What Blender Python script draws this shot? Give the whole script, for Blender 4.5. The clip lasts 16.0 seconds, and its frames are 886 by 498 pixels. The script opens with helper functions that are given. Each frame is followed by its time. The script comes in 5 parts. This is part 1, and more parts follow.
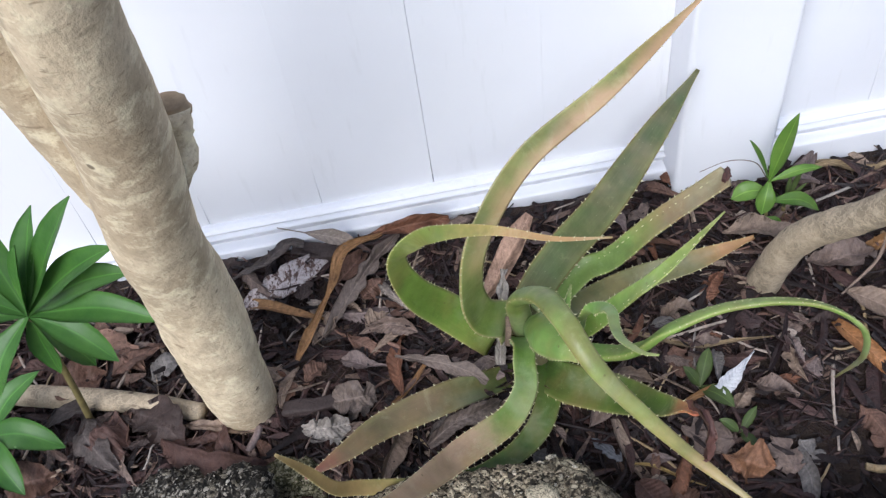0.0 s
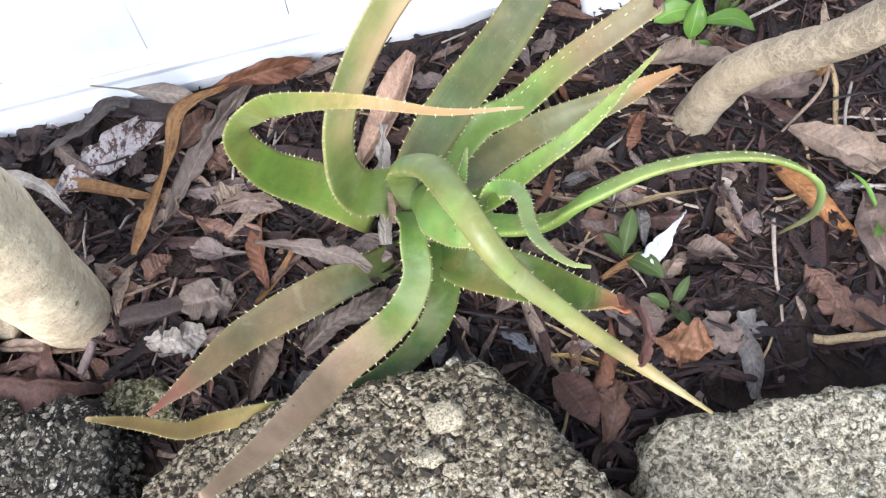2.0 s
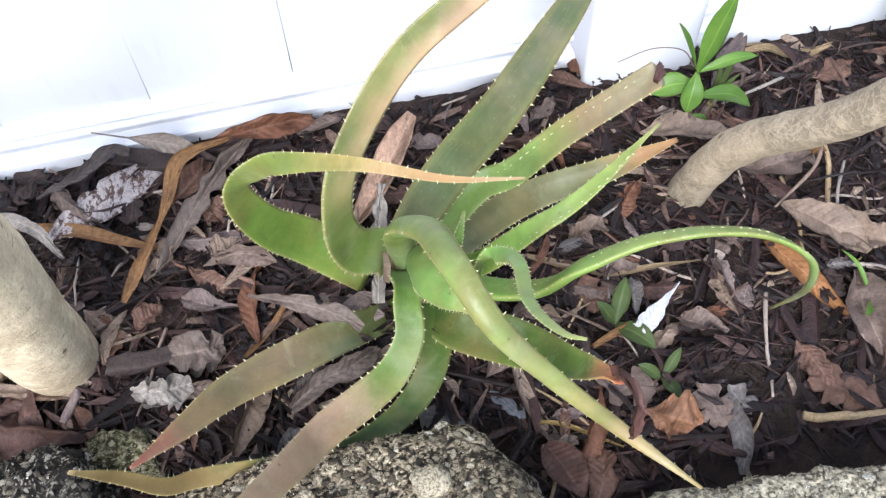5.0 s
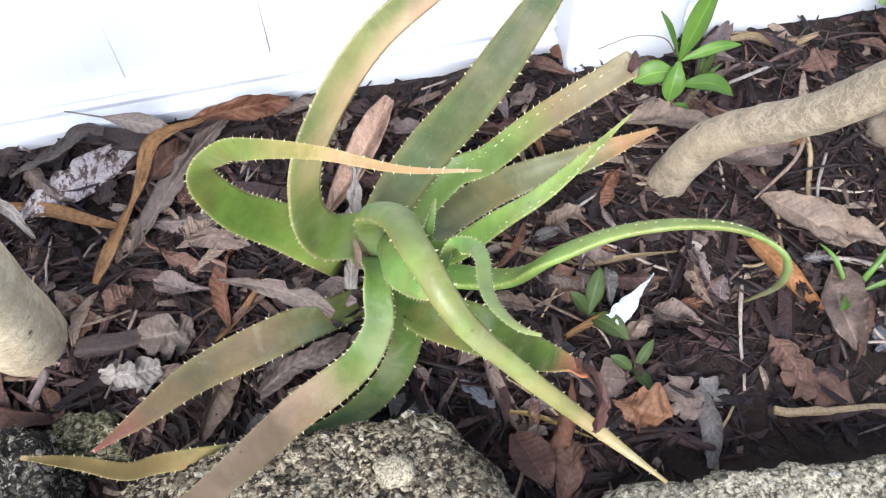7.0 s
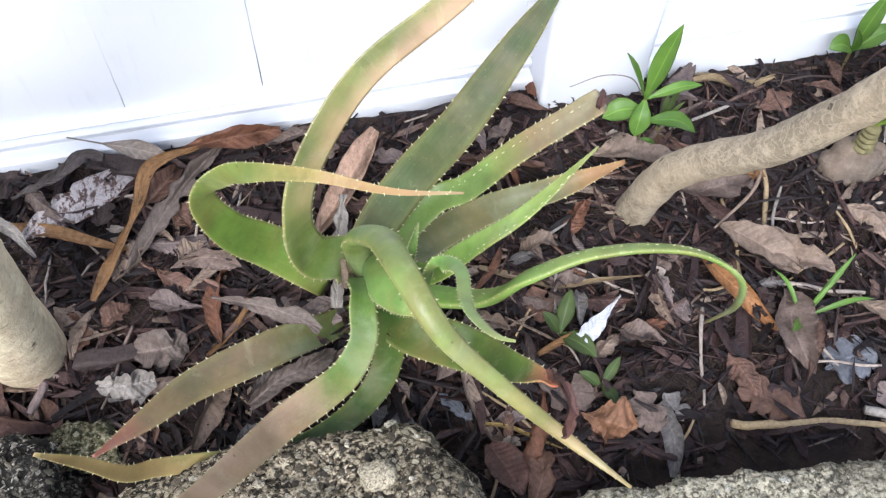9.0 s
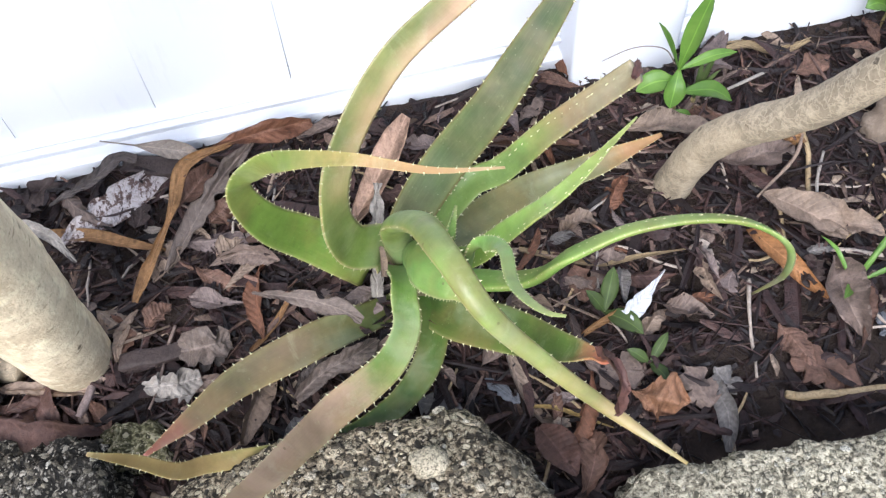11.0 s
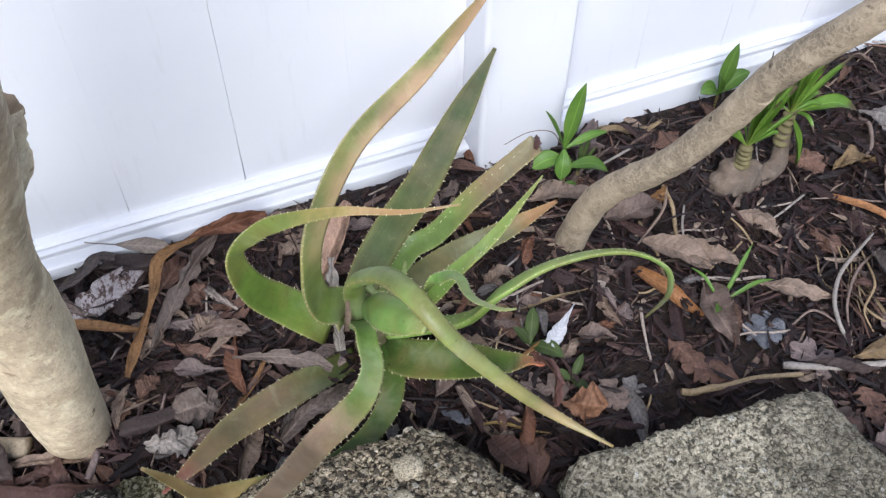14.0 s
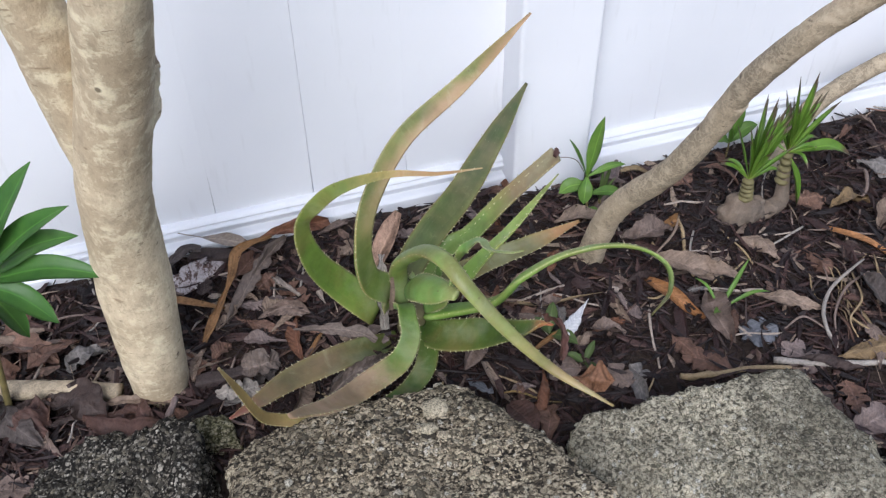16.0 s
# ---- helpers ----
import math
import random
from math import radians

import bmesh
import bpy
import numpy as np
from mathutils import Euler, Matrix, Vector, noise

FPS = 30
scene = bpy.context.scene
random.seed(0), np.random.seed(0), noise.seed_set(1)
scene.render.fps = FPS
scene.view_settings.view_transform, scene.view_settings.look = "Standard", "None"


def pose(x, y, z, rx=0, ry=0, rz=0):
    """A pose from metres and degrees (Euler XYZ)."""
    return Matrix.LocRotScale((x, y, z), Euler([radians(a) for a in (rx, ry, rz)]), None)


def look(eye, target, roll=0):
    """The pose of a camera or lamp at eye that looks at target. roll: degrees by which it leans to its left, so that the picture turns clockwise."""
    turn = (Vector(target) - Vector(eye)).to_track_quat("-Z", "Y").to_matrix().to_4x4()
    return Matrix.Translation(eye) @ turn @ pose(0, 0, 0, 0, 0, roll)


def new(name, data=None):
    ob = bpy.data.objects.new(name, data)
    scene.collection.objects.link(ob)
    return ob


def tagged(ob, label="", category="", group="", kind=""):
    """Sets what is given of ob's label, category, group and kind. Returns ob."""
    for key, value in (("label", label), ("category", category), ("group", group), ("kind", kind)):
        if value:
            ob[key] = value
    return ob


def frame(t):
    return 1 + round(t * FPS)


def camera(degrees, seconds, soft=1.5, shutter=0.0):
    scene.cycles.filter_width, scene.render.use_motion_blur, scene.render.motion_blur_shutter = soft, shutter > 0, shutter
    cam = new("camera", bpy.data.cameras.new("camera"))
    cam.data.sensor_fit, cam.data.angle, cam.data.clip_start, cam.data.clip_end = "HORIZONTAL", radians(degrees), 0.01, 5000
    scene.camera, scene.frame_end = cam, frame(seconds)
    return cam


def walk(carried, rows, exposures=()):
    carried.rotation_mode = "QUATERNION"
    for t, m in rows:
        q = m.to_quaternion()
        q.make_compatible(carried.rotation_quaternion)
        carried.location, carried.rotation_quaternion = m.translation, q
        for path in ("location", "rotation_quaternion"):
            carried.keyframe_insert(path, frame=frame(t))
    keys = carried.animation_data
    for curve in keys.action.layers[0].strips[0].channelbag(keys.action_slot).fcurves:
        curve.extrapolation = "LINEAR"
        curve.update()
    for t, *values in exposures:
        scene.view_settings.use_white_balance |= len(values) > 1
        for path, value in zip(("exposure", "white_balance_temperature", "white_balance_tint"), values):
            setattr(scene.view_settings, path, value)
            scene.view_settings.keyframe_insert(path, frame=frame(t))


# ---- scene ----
cam = camera(52.4, 16.0, soft=1.3)
PATH = [
    (0, (-0.025, -0.844, 0.928), (0.009, 0.458, -0.59), -9.6),
    (0.5, (-0.011, -0.791, 0.889), (0.157, 0.473, -0.652), -9.2),
    (1, (-0.007, -0.749, 0.855), (0.194, 0.377, -0.786), -8.5),
    (1.5, (0.007, -0.696, 0.812), (0.181, 0.309, -0.908), -7.6),
    (2, (0.014, -0.684, 0.793), (0.18, 0.236, -0.975), -5.9),
    (2.5, (0.006, -0.692, 0.811), (0.161, 0.257, -0.942), -5.5),
    (3, (0.0, -0.693, 0.813), (0.152, 0.318, -0.906), -4.4),
    (3.5, (0.007, -0.691, 0.806), (0.164, 0.358, -0.889), -4.2),
    (4, (0.005, -0.689, 0.807), (0.184, 0.36, -0.887), -3.8),
    (4.5, (0.007, -0.681, 0.801), (0.224, 0.354, -0.896), -2.2),
    (5, (0.01, -0.677, 0.797), (0.23, 0.337, -0.913), -1.8),
    (5.2, (0.014, -0.678, 0.791), (0.239, 0.328, -0.922), -1.4),
    (7.3, (0.038, -0.671, 0.794), (0.241, 0.306, -0.94), -0.7),
    (7.5, (0.038, -0.67, 0.794), (0.226, 0.314, -0.937), -1.3),
    (8, (0.034, -0.684, 0.809), (0.212, 0.304, -0.921), -2.6),
    (8.5, (0.023, -0.701, 0.833), (0.236, 0.358, -0.85), -1.5),
    (9, (0.023, -0.71, 0.837), (0.301, 0.317, -0.857), 2.3),
    (9.5, (0.02, -0.709, 0.827), (0.272, 0.274, -0.897), 0.2),
    (9.7, (0.02, -0.714, 0.826), (0.238, 0.273, -0.9), -1.6),
    (11.8, (0.009, -0.709, 0.822), (0.234, 0.341, -0.865), -4.7),
    (12, (0.008, -0.711, 0.825), (0.251, 0.335, -0.864), -4.0),
    (12.5, (0.004, -0.724, 0.837), (0.276, 0.312, -0.851), -1.6),
    (13, (-0.011, -0.768, 0.858), (0.26, 0.315, -0.801), 0.1),
    (13.5, (-0.059, -0.796, 0.911), (0.33, 0.348, -0.682), 3.8),
    (14, (-0.1, -0.851, 0.932), (0.425, 0.313, -0.607), 1.3),
    (14.5, (-0.096, -0.898, 0.952), (0.533, 0.256, -0.556), 3.4),
    (15, (-0.048, -1.008, 0.935), (0.547, 0.229, -0.52), 4.3),
    (15.5, (-0.058, -1.043, 0.931), (0.329, 0.363, -0.437), -0.3),
    (16, (-0.157, -1.091, 0.958), (0.31, 0.302, -0.399), -0.6),
]
EXPOSURES = [(0.0, 0.50, 5740, 10), (0.5, 0.16, 5740, 10), (1.0, 0.64, 5740, 9), (1.5, 1.10, 5740, 9), (2.0, 1.34, 5740, 9), (2.5, 1.40, 5740, 9), (3.0, 1.28, 5740, 9), (3.5, 1.18, 5740, 9), (5.0, 1.18, 5740, 9), (7.5, 1.29, 5740, 9), (8.5, 1.13, 5740, 9), (9.0, 1.07, 5740, 9), (9.5, 1.23, 5740, 9), (10.6, 1.20, 5740, 9), (12.0, 1.14, 5740, 9), (12.5, 1.16, 5740, 9), (13.0, 1.00, 5740, 9), (13.5, 0.71, 5740, 9), (14.0, 0.57, 5740, 10), (14.5, 0.60, 5740, 10), (15.0, 0.77, 5740, 10), (15.5, 0.42, 5740, 10), (16.0, 0.36, 5740, 10)]
walk(cam, [(t, look(eye, target, roll)) for t, eye, target, roll in PATH], EXPOSURES)

# ---- world, sun ----
world = bpy.data.worlds.new("sky")
scene.world = world
world.use_nodes = True
wn, wl = world.node_tree.nodes, world.node_tree.links
sky = wn.new("ShaderNodeTexSky")
sky.sky_type = 'NISHITA'
sky.sun_disc = False
sky.sun_elevation, sky.sun_rotation = radians(42), radians(205)
sky.air_density, sky.dust_density = 1.0, 3.0
wl.new(sky.outputs[0], wn["Background"].inputs[0])
wn["Background"].inputs[1].default_value = 0.125
sun = new("sun", bpy.data.lights.new("sun", 'SUN'))
sun.data.energy, sun.data.angle, sun.data.color = 1.95, radians(32), (1.0, 0.98, 0.95)
sun.matrix_world = look((-1.3, -2.8, 2.8), (0, 0, 0))


# ---- material helpers ----
class Mat:
    """A small builder of node materials."""

    def __init__(self, name, rough=0.7, spec=0.4):
        self.m = bpy.data.materials.new(name)
        self.m.use_nodes = True
        self.n, self.l = self.m.node_tree.nodes, self.m.node_tree.links
        self.b = self.n["Principled BSDF"]
        self.b.inputs["Roughness"].default_value = rough
        self.b.inputs["Specular IOR Level"].default_value = spec
        self.coord = self.n.new("ShaderNodeTexCoord").outputs["Object"]

    def scaled(self, v):
        q = self.n.new("ShaderNodeMapping")
        q.inputs["Scale"].default_value = v
        self.l.new(self.coord, q.inputs[0])
        return q.outputs[0]

    def noise(self, scale, detail=4, rough=0.6, stretch=None, dist=0.0):
        q = self.n.new("ShaderNodeTexNoise")
        q.inputs["Scale"].default_value = scale
        q.inputs["Detail"].default_value = detail
        q.inputs["Roughness"].default_value = rough
        q.inputs["Distortion"].default_value = dist
        self.l.new(self.scaled(stretch) if stretch else self.coord, q.inputs["Vector"])
        return q.outputs["Fac"]

    def voronoi(self, scale, feature='F1', out="Distance", rand=1.0):
        q = self.n.new("ShaderNodeTexVoronoi")
        q.feature = feature
        q.inputs["Scale"].default_value = scale
        q.inputs["Randomness"].default_value = rand
        self.l.new(self.coord, q.inputs["Vector"])
        return q.outputs[out]

    def warped(self, amount, scale=90):
        """Object coordinates pushed about by noise, so that cells come out ragged."""
        q, w, a = self.n.new("ShaderNodeTexNoise"), self.n.new("ShaderNodeVectorMath"), self.n.new("ShaderNodeVectorMath")
        q.inputs["Scale"].default_value, q.inputs["Detail"].default_value = scale, 4.0
        w.operation, a.operation = 'MULTIPLY_ADD', 'ADD'
        self.l.new(self.coord, q.inputs["Vector"])
        self.l.new(q.outputs["Color"], w.inputs[0])
        w.inputs[1].default_value, w.inputs[2].default_value = (amount * 2,) * 3, (-amount,) * 3
        self.l.new(w.outputs[0], a.inputs[0])
        self.l.new(self.coord, a.inputs[1])
        return a.outputs[0]

    def cells(self, scale, vector, feature='F1'):
        q = self.n.new("ShaderNodeTexVoronoi")
        q.feature = feature
        q.inputs["Scale"].default_value = scale
        self.l.new(vector, q.inputs["Vector"])
        return q

    def web(self, scale, stretch, amount):
        m = self.n.new("ShaderNodeMapping")
        m.inputs["Scale"].default_value = stretch
        self.l.new(self.warped(amount), m.inputs[0])
        return self.cells(scale, m.outputs[0], 'DISTANCE_TO_EDGE').outputs["Distance"]

    def attr(self, name):
        q = self.n.new("ShaderNodeAttribute")
        q.attribute_name = name
        return q.outputs["Fac"]

    def island(self):
        return self.n.new("ShaderNodeNewGeometry").outputs["Random Per Island"]

    def each(self):
        return self.n.new("ShaderNodeObjectInfo").outputs["Random"]

    def ramp(self, fac, stops, mode='LINEAR'):
        q = self.n.new("ShaderNodeValToRGB")
        e = q.color_ramp.elements
        q.color_ramp.interpolation = mode
        while len(e) < len(stops):
            e.new(0.5)
        for el, (p, c) in zip(e, stops):
            el.position = p
            el.color = (*c, 1) if isinstance(c, tuple) else (c, c, c, 1)
        self.l.new(fac, q.inputs[0])
        return q.outputs[0]

    def mix(self, fac, a, b, mode='MIX'):
        q = self.n.new("ShaderNodeMix")
        q.data_type, q.blend_type = 'RGBA', mode
        for v, i in ((fac, 0), (a, 6), (b, 7)):
            if isinstance(v, (float, int)):
                q.inputs[i].default_value = v
            elif isinstance(v, tuple):
                q.inputs[i].default_value = (*v, 1)
            else:
                self.l.new(v, q.inputs[i])
        return q.outputs[2]

    def maths(self, op, a, b=0.0, c=0.0):
        q = self.n.new("ShaderNodeMath")
        q.operation = op
        for v, i in ((a, 0), (b, 1), (c, 2)):
            if isinstance(v, (float, int)):
                q.inputs[i].default_value = v
            else:
                self.l.new(v, q.inputs[i])
        return q.outputs[0]

    def color(self, c):
        if isinstance(c, tuple):
            self.b.inputs["Base Color"].default_value = (*c, 1)
        else:
            self.l.new(c, self.b.inputs["Base Color"])
        return self

    def rough(self, r):
        self.l.new(r, self.b.inputs["Roughness"])
        return self

    def bump(self, h, strength=0.4, dist=0.002):
        q = self.n.new("ShaderNodeBump")
        q.inputs["Strength"].default_value = strength
        q.inputs["Distance"].default_value = dist
        self.l.new(h, q.inputs["Height"])
        self.l.new(q.outputs[0], self.b.inputs["Normal"])
        return self


# ---- materials ----
def vinyl_material():
    k = Mat("white_vinyl", 0.38, 0.4)
    n = k.noise(3.0, 5)
    g = k.noise(60, 3, 0.6, (1, 1, 0.15))
    c = k.mix(k.ramp(n, [(0.35, 0.0), (0.75, 1.0)]), (0.75, 0.755, 0.78), (0.71, 0.715, 0.745))
    c = k.mix(k.ramp(g, [(0.62, 0.0), (0.8, 0.35)]), c, (0.57, 0.57, 0.57))
    k.color(c).bump(k.noise(25, 2), 0.05, 0.001)
    return k.m


def soil_material():
    k = Mat("dark_soil", 0.95, 0.2)
    n, f = k.noise(14, 6), k.noise(160, 5, 0.7)
    c = k.mix(k.ramp(n, [(0.35, 0.0), (0.7, 1.0)]), (0.024, 0.017, 0.014), (0.062, 0.043, 0.034))
    c = k.mix(k.ramp(f, [(0.5, 0.0), (0.75, 0.6)]), c, (0.06, 0.042, 0.03))
    k.color(c).bump(f, 1.0, 0.006)
    return k.m


def mulch_material():
    k = Mat("shredded_mulch", 0.62, 0.35)
    r = k.island()
    c = k.ramp(r, [(0.0, (0.006, 0.003, 0.003)), (0.40, (0.015, 0.0068, 0.0062)), (0.70, (0.036, 0.0165, 0.0148)), (0.88, (0.072, 0.037, 0.031)),
                   (0.95, (0.15, 0.095, 0.070)), (1.0, (0.34, 0.26, 0.19))])
    g = k.noise(200, 4, 0.7)
    c = k.mix(k.ramp(g, [(0.35, 0.6), (0.58, 0.0)]), c, (0.007, 0.004, 0.004))
    k.color(c).rough(k.ramp(k.noise(90, 3), [(0.35, 0.42), (0.7, 0.8)])).bump(g, 1.0, 0.002)
    return k.m


LITTER = {
    "whitebark": (0.098, 0.057, 0.045), "pale": (0.280, 0.227, 0.185), "rust": (0.144, 0.061, 0.032), "orange": (0.215, 0.110, 0.040),
    "brown": (0.120, 0.063, 0.042), "greybark": (0.140, 0.106, 0.087), "tan": (0.212, 0.151, 0.110), "grey": (0.152, 0.135, 0.124),
    "darkgrey": (0.072, 0.056, 0.049), "greypink": (0.165, 0.122, 0.110), "tanpink": (0.36, 0.225, 0.155), "bluegrey": (0.144, 0.146, 0.161),
    "brownorange": (0.204, 0.098, 0.050), "greybrown": (0.150, 0.106, 0.085), "yellow": (0.318, 0.212, 0.068), "rustorange": (0.258, 0.114, 0.038),
    "straw": (0.258, 0.185, 0.098), "brownred": (0.078, 0.038, 0.028), "darkbrown": (0.042, 0.025, 0.020), "white": (0.800, 0.800, 0.820),
    "palegrey": (0.250, 0.219, 0.189), "mustard": (0.19, 0.125, 0.060), "salmon": (0.175, 0.097, 0.066), "sodden": (0.026, 0.014, 0.011)}


def litter_material(kind):
    k = Mat("dry_leaf_" + kind, 0.6, 0.3)
    base = LITTER[kind]
    dark, light = tuple(v * 0.45 for v in base), tuple(min(v * 1.5 + 0.012, 0.85) for v in base)
    n, f, spots = k.noise(35, 5), k.noise(260, 4, 0.7), k.voronoi(70)
    c = k.mix(k.ramp(n, [(0.3, 0.0), (0.7, 1.0)]), dark, light)
    c = k.mix(k.ramp(spots, [(0.08, 0.6), (0.2, 0.0)]), c, tuple(v * 0.3 for v in base))
    c = k.mix(k.maths('MULTIPLY', k.each(), 0.5), c, tuple(v * 0.75 for v in base))
    rib = k.maths('ABSOLUTE', k.attr("across"))
    c = k.mix(k.ramp(rib, [(0.02, 0.55), (0.09, 0.0)]), c, tuple(min(v * 1.5 + 0.03, 0.8) for v in base))
    edge = k.maths('ADD', rib, k.maths('MULTIPLY', n, 0.5))
    c = k.mix(k.ramp(edge, [(1.0, 0.0), (1.3, 0.55)]), c, dark)
    if kind == "whitebark":
        patches = k.maths('ADD', k.noise(60, 6, 0.7, (1, 0.6, 1)), k.maths('MULTIPLY', k.noise(240, 4, 0.7), 0.5))
        c = k.mix(k.ramp(patches, [(0.69, 0.0), (0.73, 1.0)]), c, (0.43, 0.38, 0.365))
    if kind == "white":
        c = k.mix(k.ramp(n, [(0.4, 0.0), (0.8, 1.0)]), (0.50, 0.50, 0.52), (0.22, 0.23, 0.26))
    vein = k.maths('SINE', k.maths('ADD', k.maths('MULTIPLY', k.attr("along"), 70.0), k.maths('MULTIPLY', rib, -9.0)))
    c = k.mix(k.ramp(vein, [(0.86, 0.0), (1.0, 0.28)]), c, light)
    c = k.mix(k.ramp(f, [(0.40, 0.45), (0.55, 0.0)]), c, dark)
    k.color(c).bump(k.maths('ADD', k.maths('ADD', f, k.maths('MULTIPLY', n, 2.0)), k.maths('MULTIPLY', vein, 0.2)), 0.7, 0.0015)
    return k.m


def bark_material(name, warm, cool, scars, relief=0.6, net=0.0):
    """Thin bark: broad mottling, small pale flakes, short dark and pale cross scars, and with net a web of fine wrinkles."""
    k = Mat(name, 0.8, 0.3)
    pale = tuple(min(q * 1.38 + 0.03, 0.8) for q in warm)
    n, v = k.noise(9, 6, 0.6), k.noise(48, 4, 0.6, (1, 1, 1.25))
    c = k.mix(k.ramp(n, [(0.44, 0.0), (0.56, 1.0)]), warm, cool)
    flakes = k.maths('ADD', k.noise(70, 5, 0.7, (1, 1, 0.6)), k.maths('MULTIPLY', k.noise(260, 4, 0.7), 0.3))
    c = k.mix(k.ramp(flakes, [(0.67, 0.0), (0.77, 0.45)]), c, pale)
    c = k.mix(k.ramp(flakes, [(0.50, 0.5), (0.60, 0.0)]), c, tuple(q * 0.68 for q in cool))
    c = k.mix(k.ramp(k.noise(17, 5, 0.7), [(0.55, 0.0), (0.68, 0.35)]), c, tuple(q * 0.72 for q in cool))
    c = k.mix(k.ramp(k.noise(60, 3, 0.5, (0.8, 0.8, 2.6)), [(0.66, 0.0), (0.74, 0.40)]), c, pale)
    c = k.mix(k.ramp(k.noise(75, 3, 0.5, (0.7, 0.7, 2.4)), [(0.29, 0.7), (0.35, 0.0)]), c, scars)
    c = k.mix(k.ramp(k.noise(330, 4, 0.75, (1, 1, 0.45)), [(0.34, 0.4), (0.46, 0.0)]), c, tuple(q * 0.62 for q in cool))
    c = k.mix(k.ramp(k.noise(30, 5, 0.65, (1, 1, 1.6)), [(0.55, 0.0), (0.64, 0.6)]), c, pale)
    c = k.mix(k.ramp(k.voronoi(20), [(0.05, 0.85), (0.08, 0.0)]), c, tuple(q * 0.5 for q in scars))
    h = k.maths('ADD', k.maths('MULTIPLY', n, 1.2), k.maths('ADD', k.maths('MULTIPLY', v, 0.7), k.maths('MULTIPLY', flakes, 0.6)))
    if net:
        web = k.maths('ADD', k.web(95, (0.75, 1.0, 1.35), 0.012), 0.0)
        c = k.mix(k.ramp(web, [(0.0, net), (0.10, 0.0)]), c, pale)
        h = k.maths('ADD', h, k.maths('MULTIPLY', k.ramp(web, [(0.0, 1.0), (0.16, 0.0)]), 0.12))
    k.color(c).bump(h, relief, 0.005)
    return k.m


def algae(k, patch, n):
    """A round patch of dark algae with a frayed edge."""
    d = k.n.new("ShaderNodeVectorMath")
    d.operation = 'DISTANCE'
    k.l.new(k.coord, d.inputs[0])
    d.inputs[1].default_value = patch[:3]
    return k.ramp(k.maths('ADD', d.outputs["Value"], k.maths('MULTIPLY_ADD', n, 0.22, -0.11)), [(patch[3] * 0.55, 0.55), (patch[3] * 1.3, 0.0)])


def stone_material(name, lo, mid, hi, patch=None, dense=0.5):
    """Coquina: ragged light grains and rounded shells in a near-black weathered matrix with open pits."""
    k = Mat(name, 0.9, 0.25)
    way = k.warped(0.004, 120)
    n, f, grain = k.noise(22, 6, 0.65), k.noise(420, 5, 0.75), k.noise(190, 3, 0.55, dist=0.4)
    pit = tuple(v * 0.35 for v in lo)
    tone = k.maths('ADD', grain, k.maths('MULTIPLY_ADD', n, 0.36, -0.18))
    c = k.ramp(tone, [(dense - 0.12, pit), (dense - 0.05, lo), (dense + 0.02, mid), (dense + 0.12, hi), (dense + 0.24, tuple(min(v * 1.25, 0.8) for v in hi))])
    lift = tone
    for scale, share in ((260, 0.62), (125, 0.70)):
        cell = k.cells(scale, way)
        q = k.n.new("ShaderNodeSeparateColor")
        k.l.new(cell.outputs["Color"], q.inputs[0])
        chosen = k.ramp(q.outputs[0], [(share, 0.0), (share + 0.02, 1.0)])
        d = k.maths('ADD', cell.outputs["Distance"], k.maths('MULTIPLY_ADD', f, 0.3, -0.15))
        rim = k.maths('MULTIPLY', chosen, k.ramp(d, [(0.44, 0.8), (0.60, 0.0)]))
        blob = k.maths('MULTIPLY', chosen, k.ramp(d, [(0.34, 1.0), (0.42, 0.0)]))
        c = k.mix(rim, c, pit)
        c = k.mix(blob, c, k.ramp(q.outputs[1], [(0.0, mid), (0.55, hi), (1.0, tuple(min(v * 1.3, 0.82) for v in hi))]))
        lift = k.maths('ADD', lift, k.maths('SUBTRACT', k.maths('MULTIPLY', blob, 0.5), k.maths('MULTIPLY', rim, 0.2)))
    c = k.mix(k.ramp(f, [(0.34, 0.7), (0.44, 0.0)]), c, pit)
    c = k.mix(k.ramp(k.noise(8, 4, 0.6), [(0.38, 0.45), (0.55, 0.0)]), c, lo)
    if patch:
        c = k.mix(algae(k, patch, n), c, tuple(v * 0.6 for v in lo))
    k.color(c).bump(k.maths('ADD', lift, k.maths('MULTIPLY', f, 0.5)), 1.0, 0.006)
    return k.m


def pebble_material(name, stops, patch=None):
    k = Mat(name, 0.8, 0.3)
    c = k.ramp(k.island(), stops)
    f = k.noise(480, 5, 0.75)
    c = k.mix(k.ramp(f, [(0.40, 0.85), (0.56, 0.0)]), c, (0.03, 0.026, 0.02))
    stain = k.ramp(k.noise(8, 4, 0.6), [(0.38, 0.4), (0.55, 0.0)])
    c = k.mix(stain, c, (0.11, 0.10, 0.07))
    if patch:
        c = k.mix(k.maths('MULTIPLY', algae(k, patch, k.noise(22, 6, 0.65)), 0.7), c, (0.07, 0.067, 0.045))
    k.color(c).bump(f, 1.0, 0.0025)
    return k.m


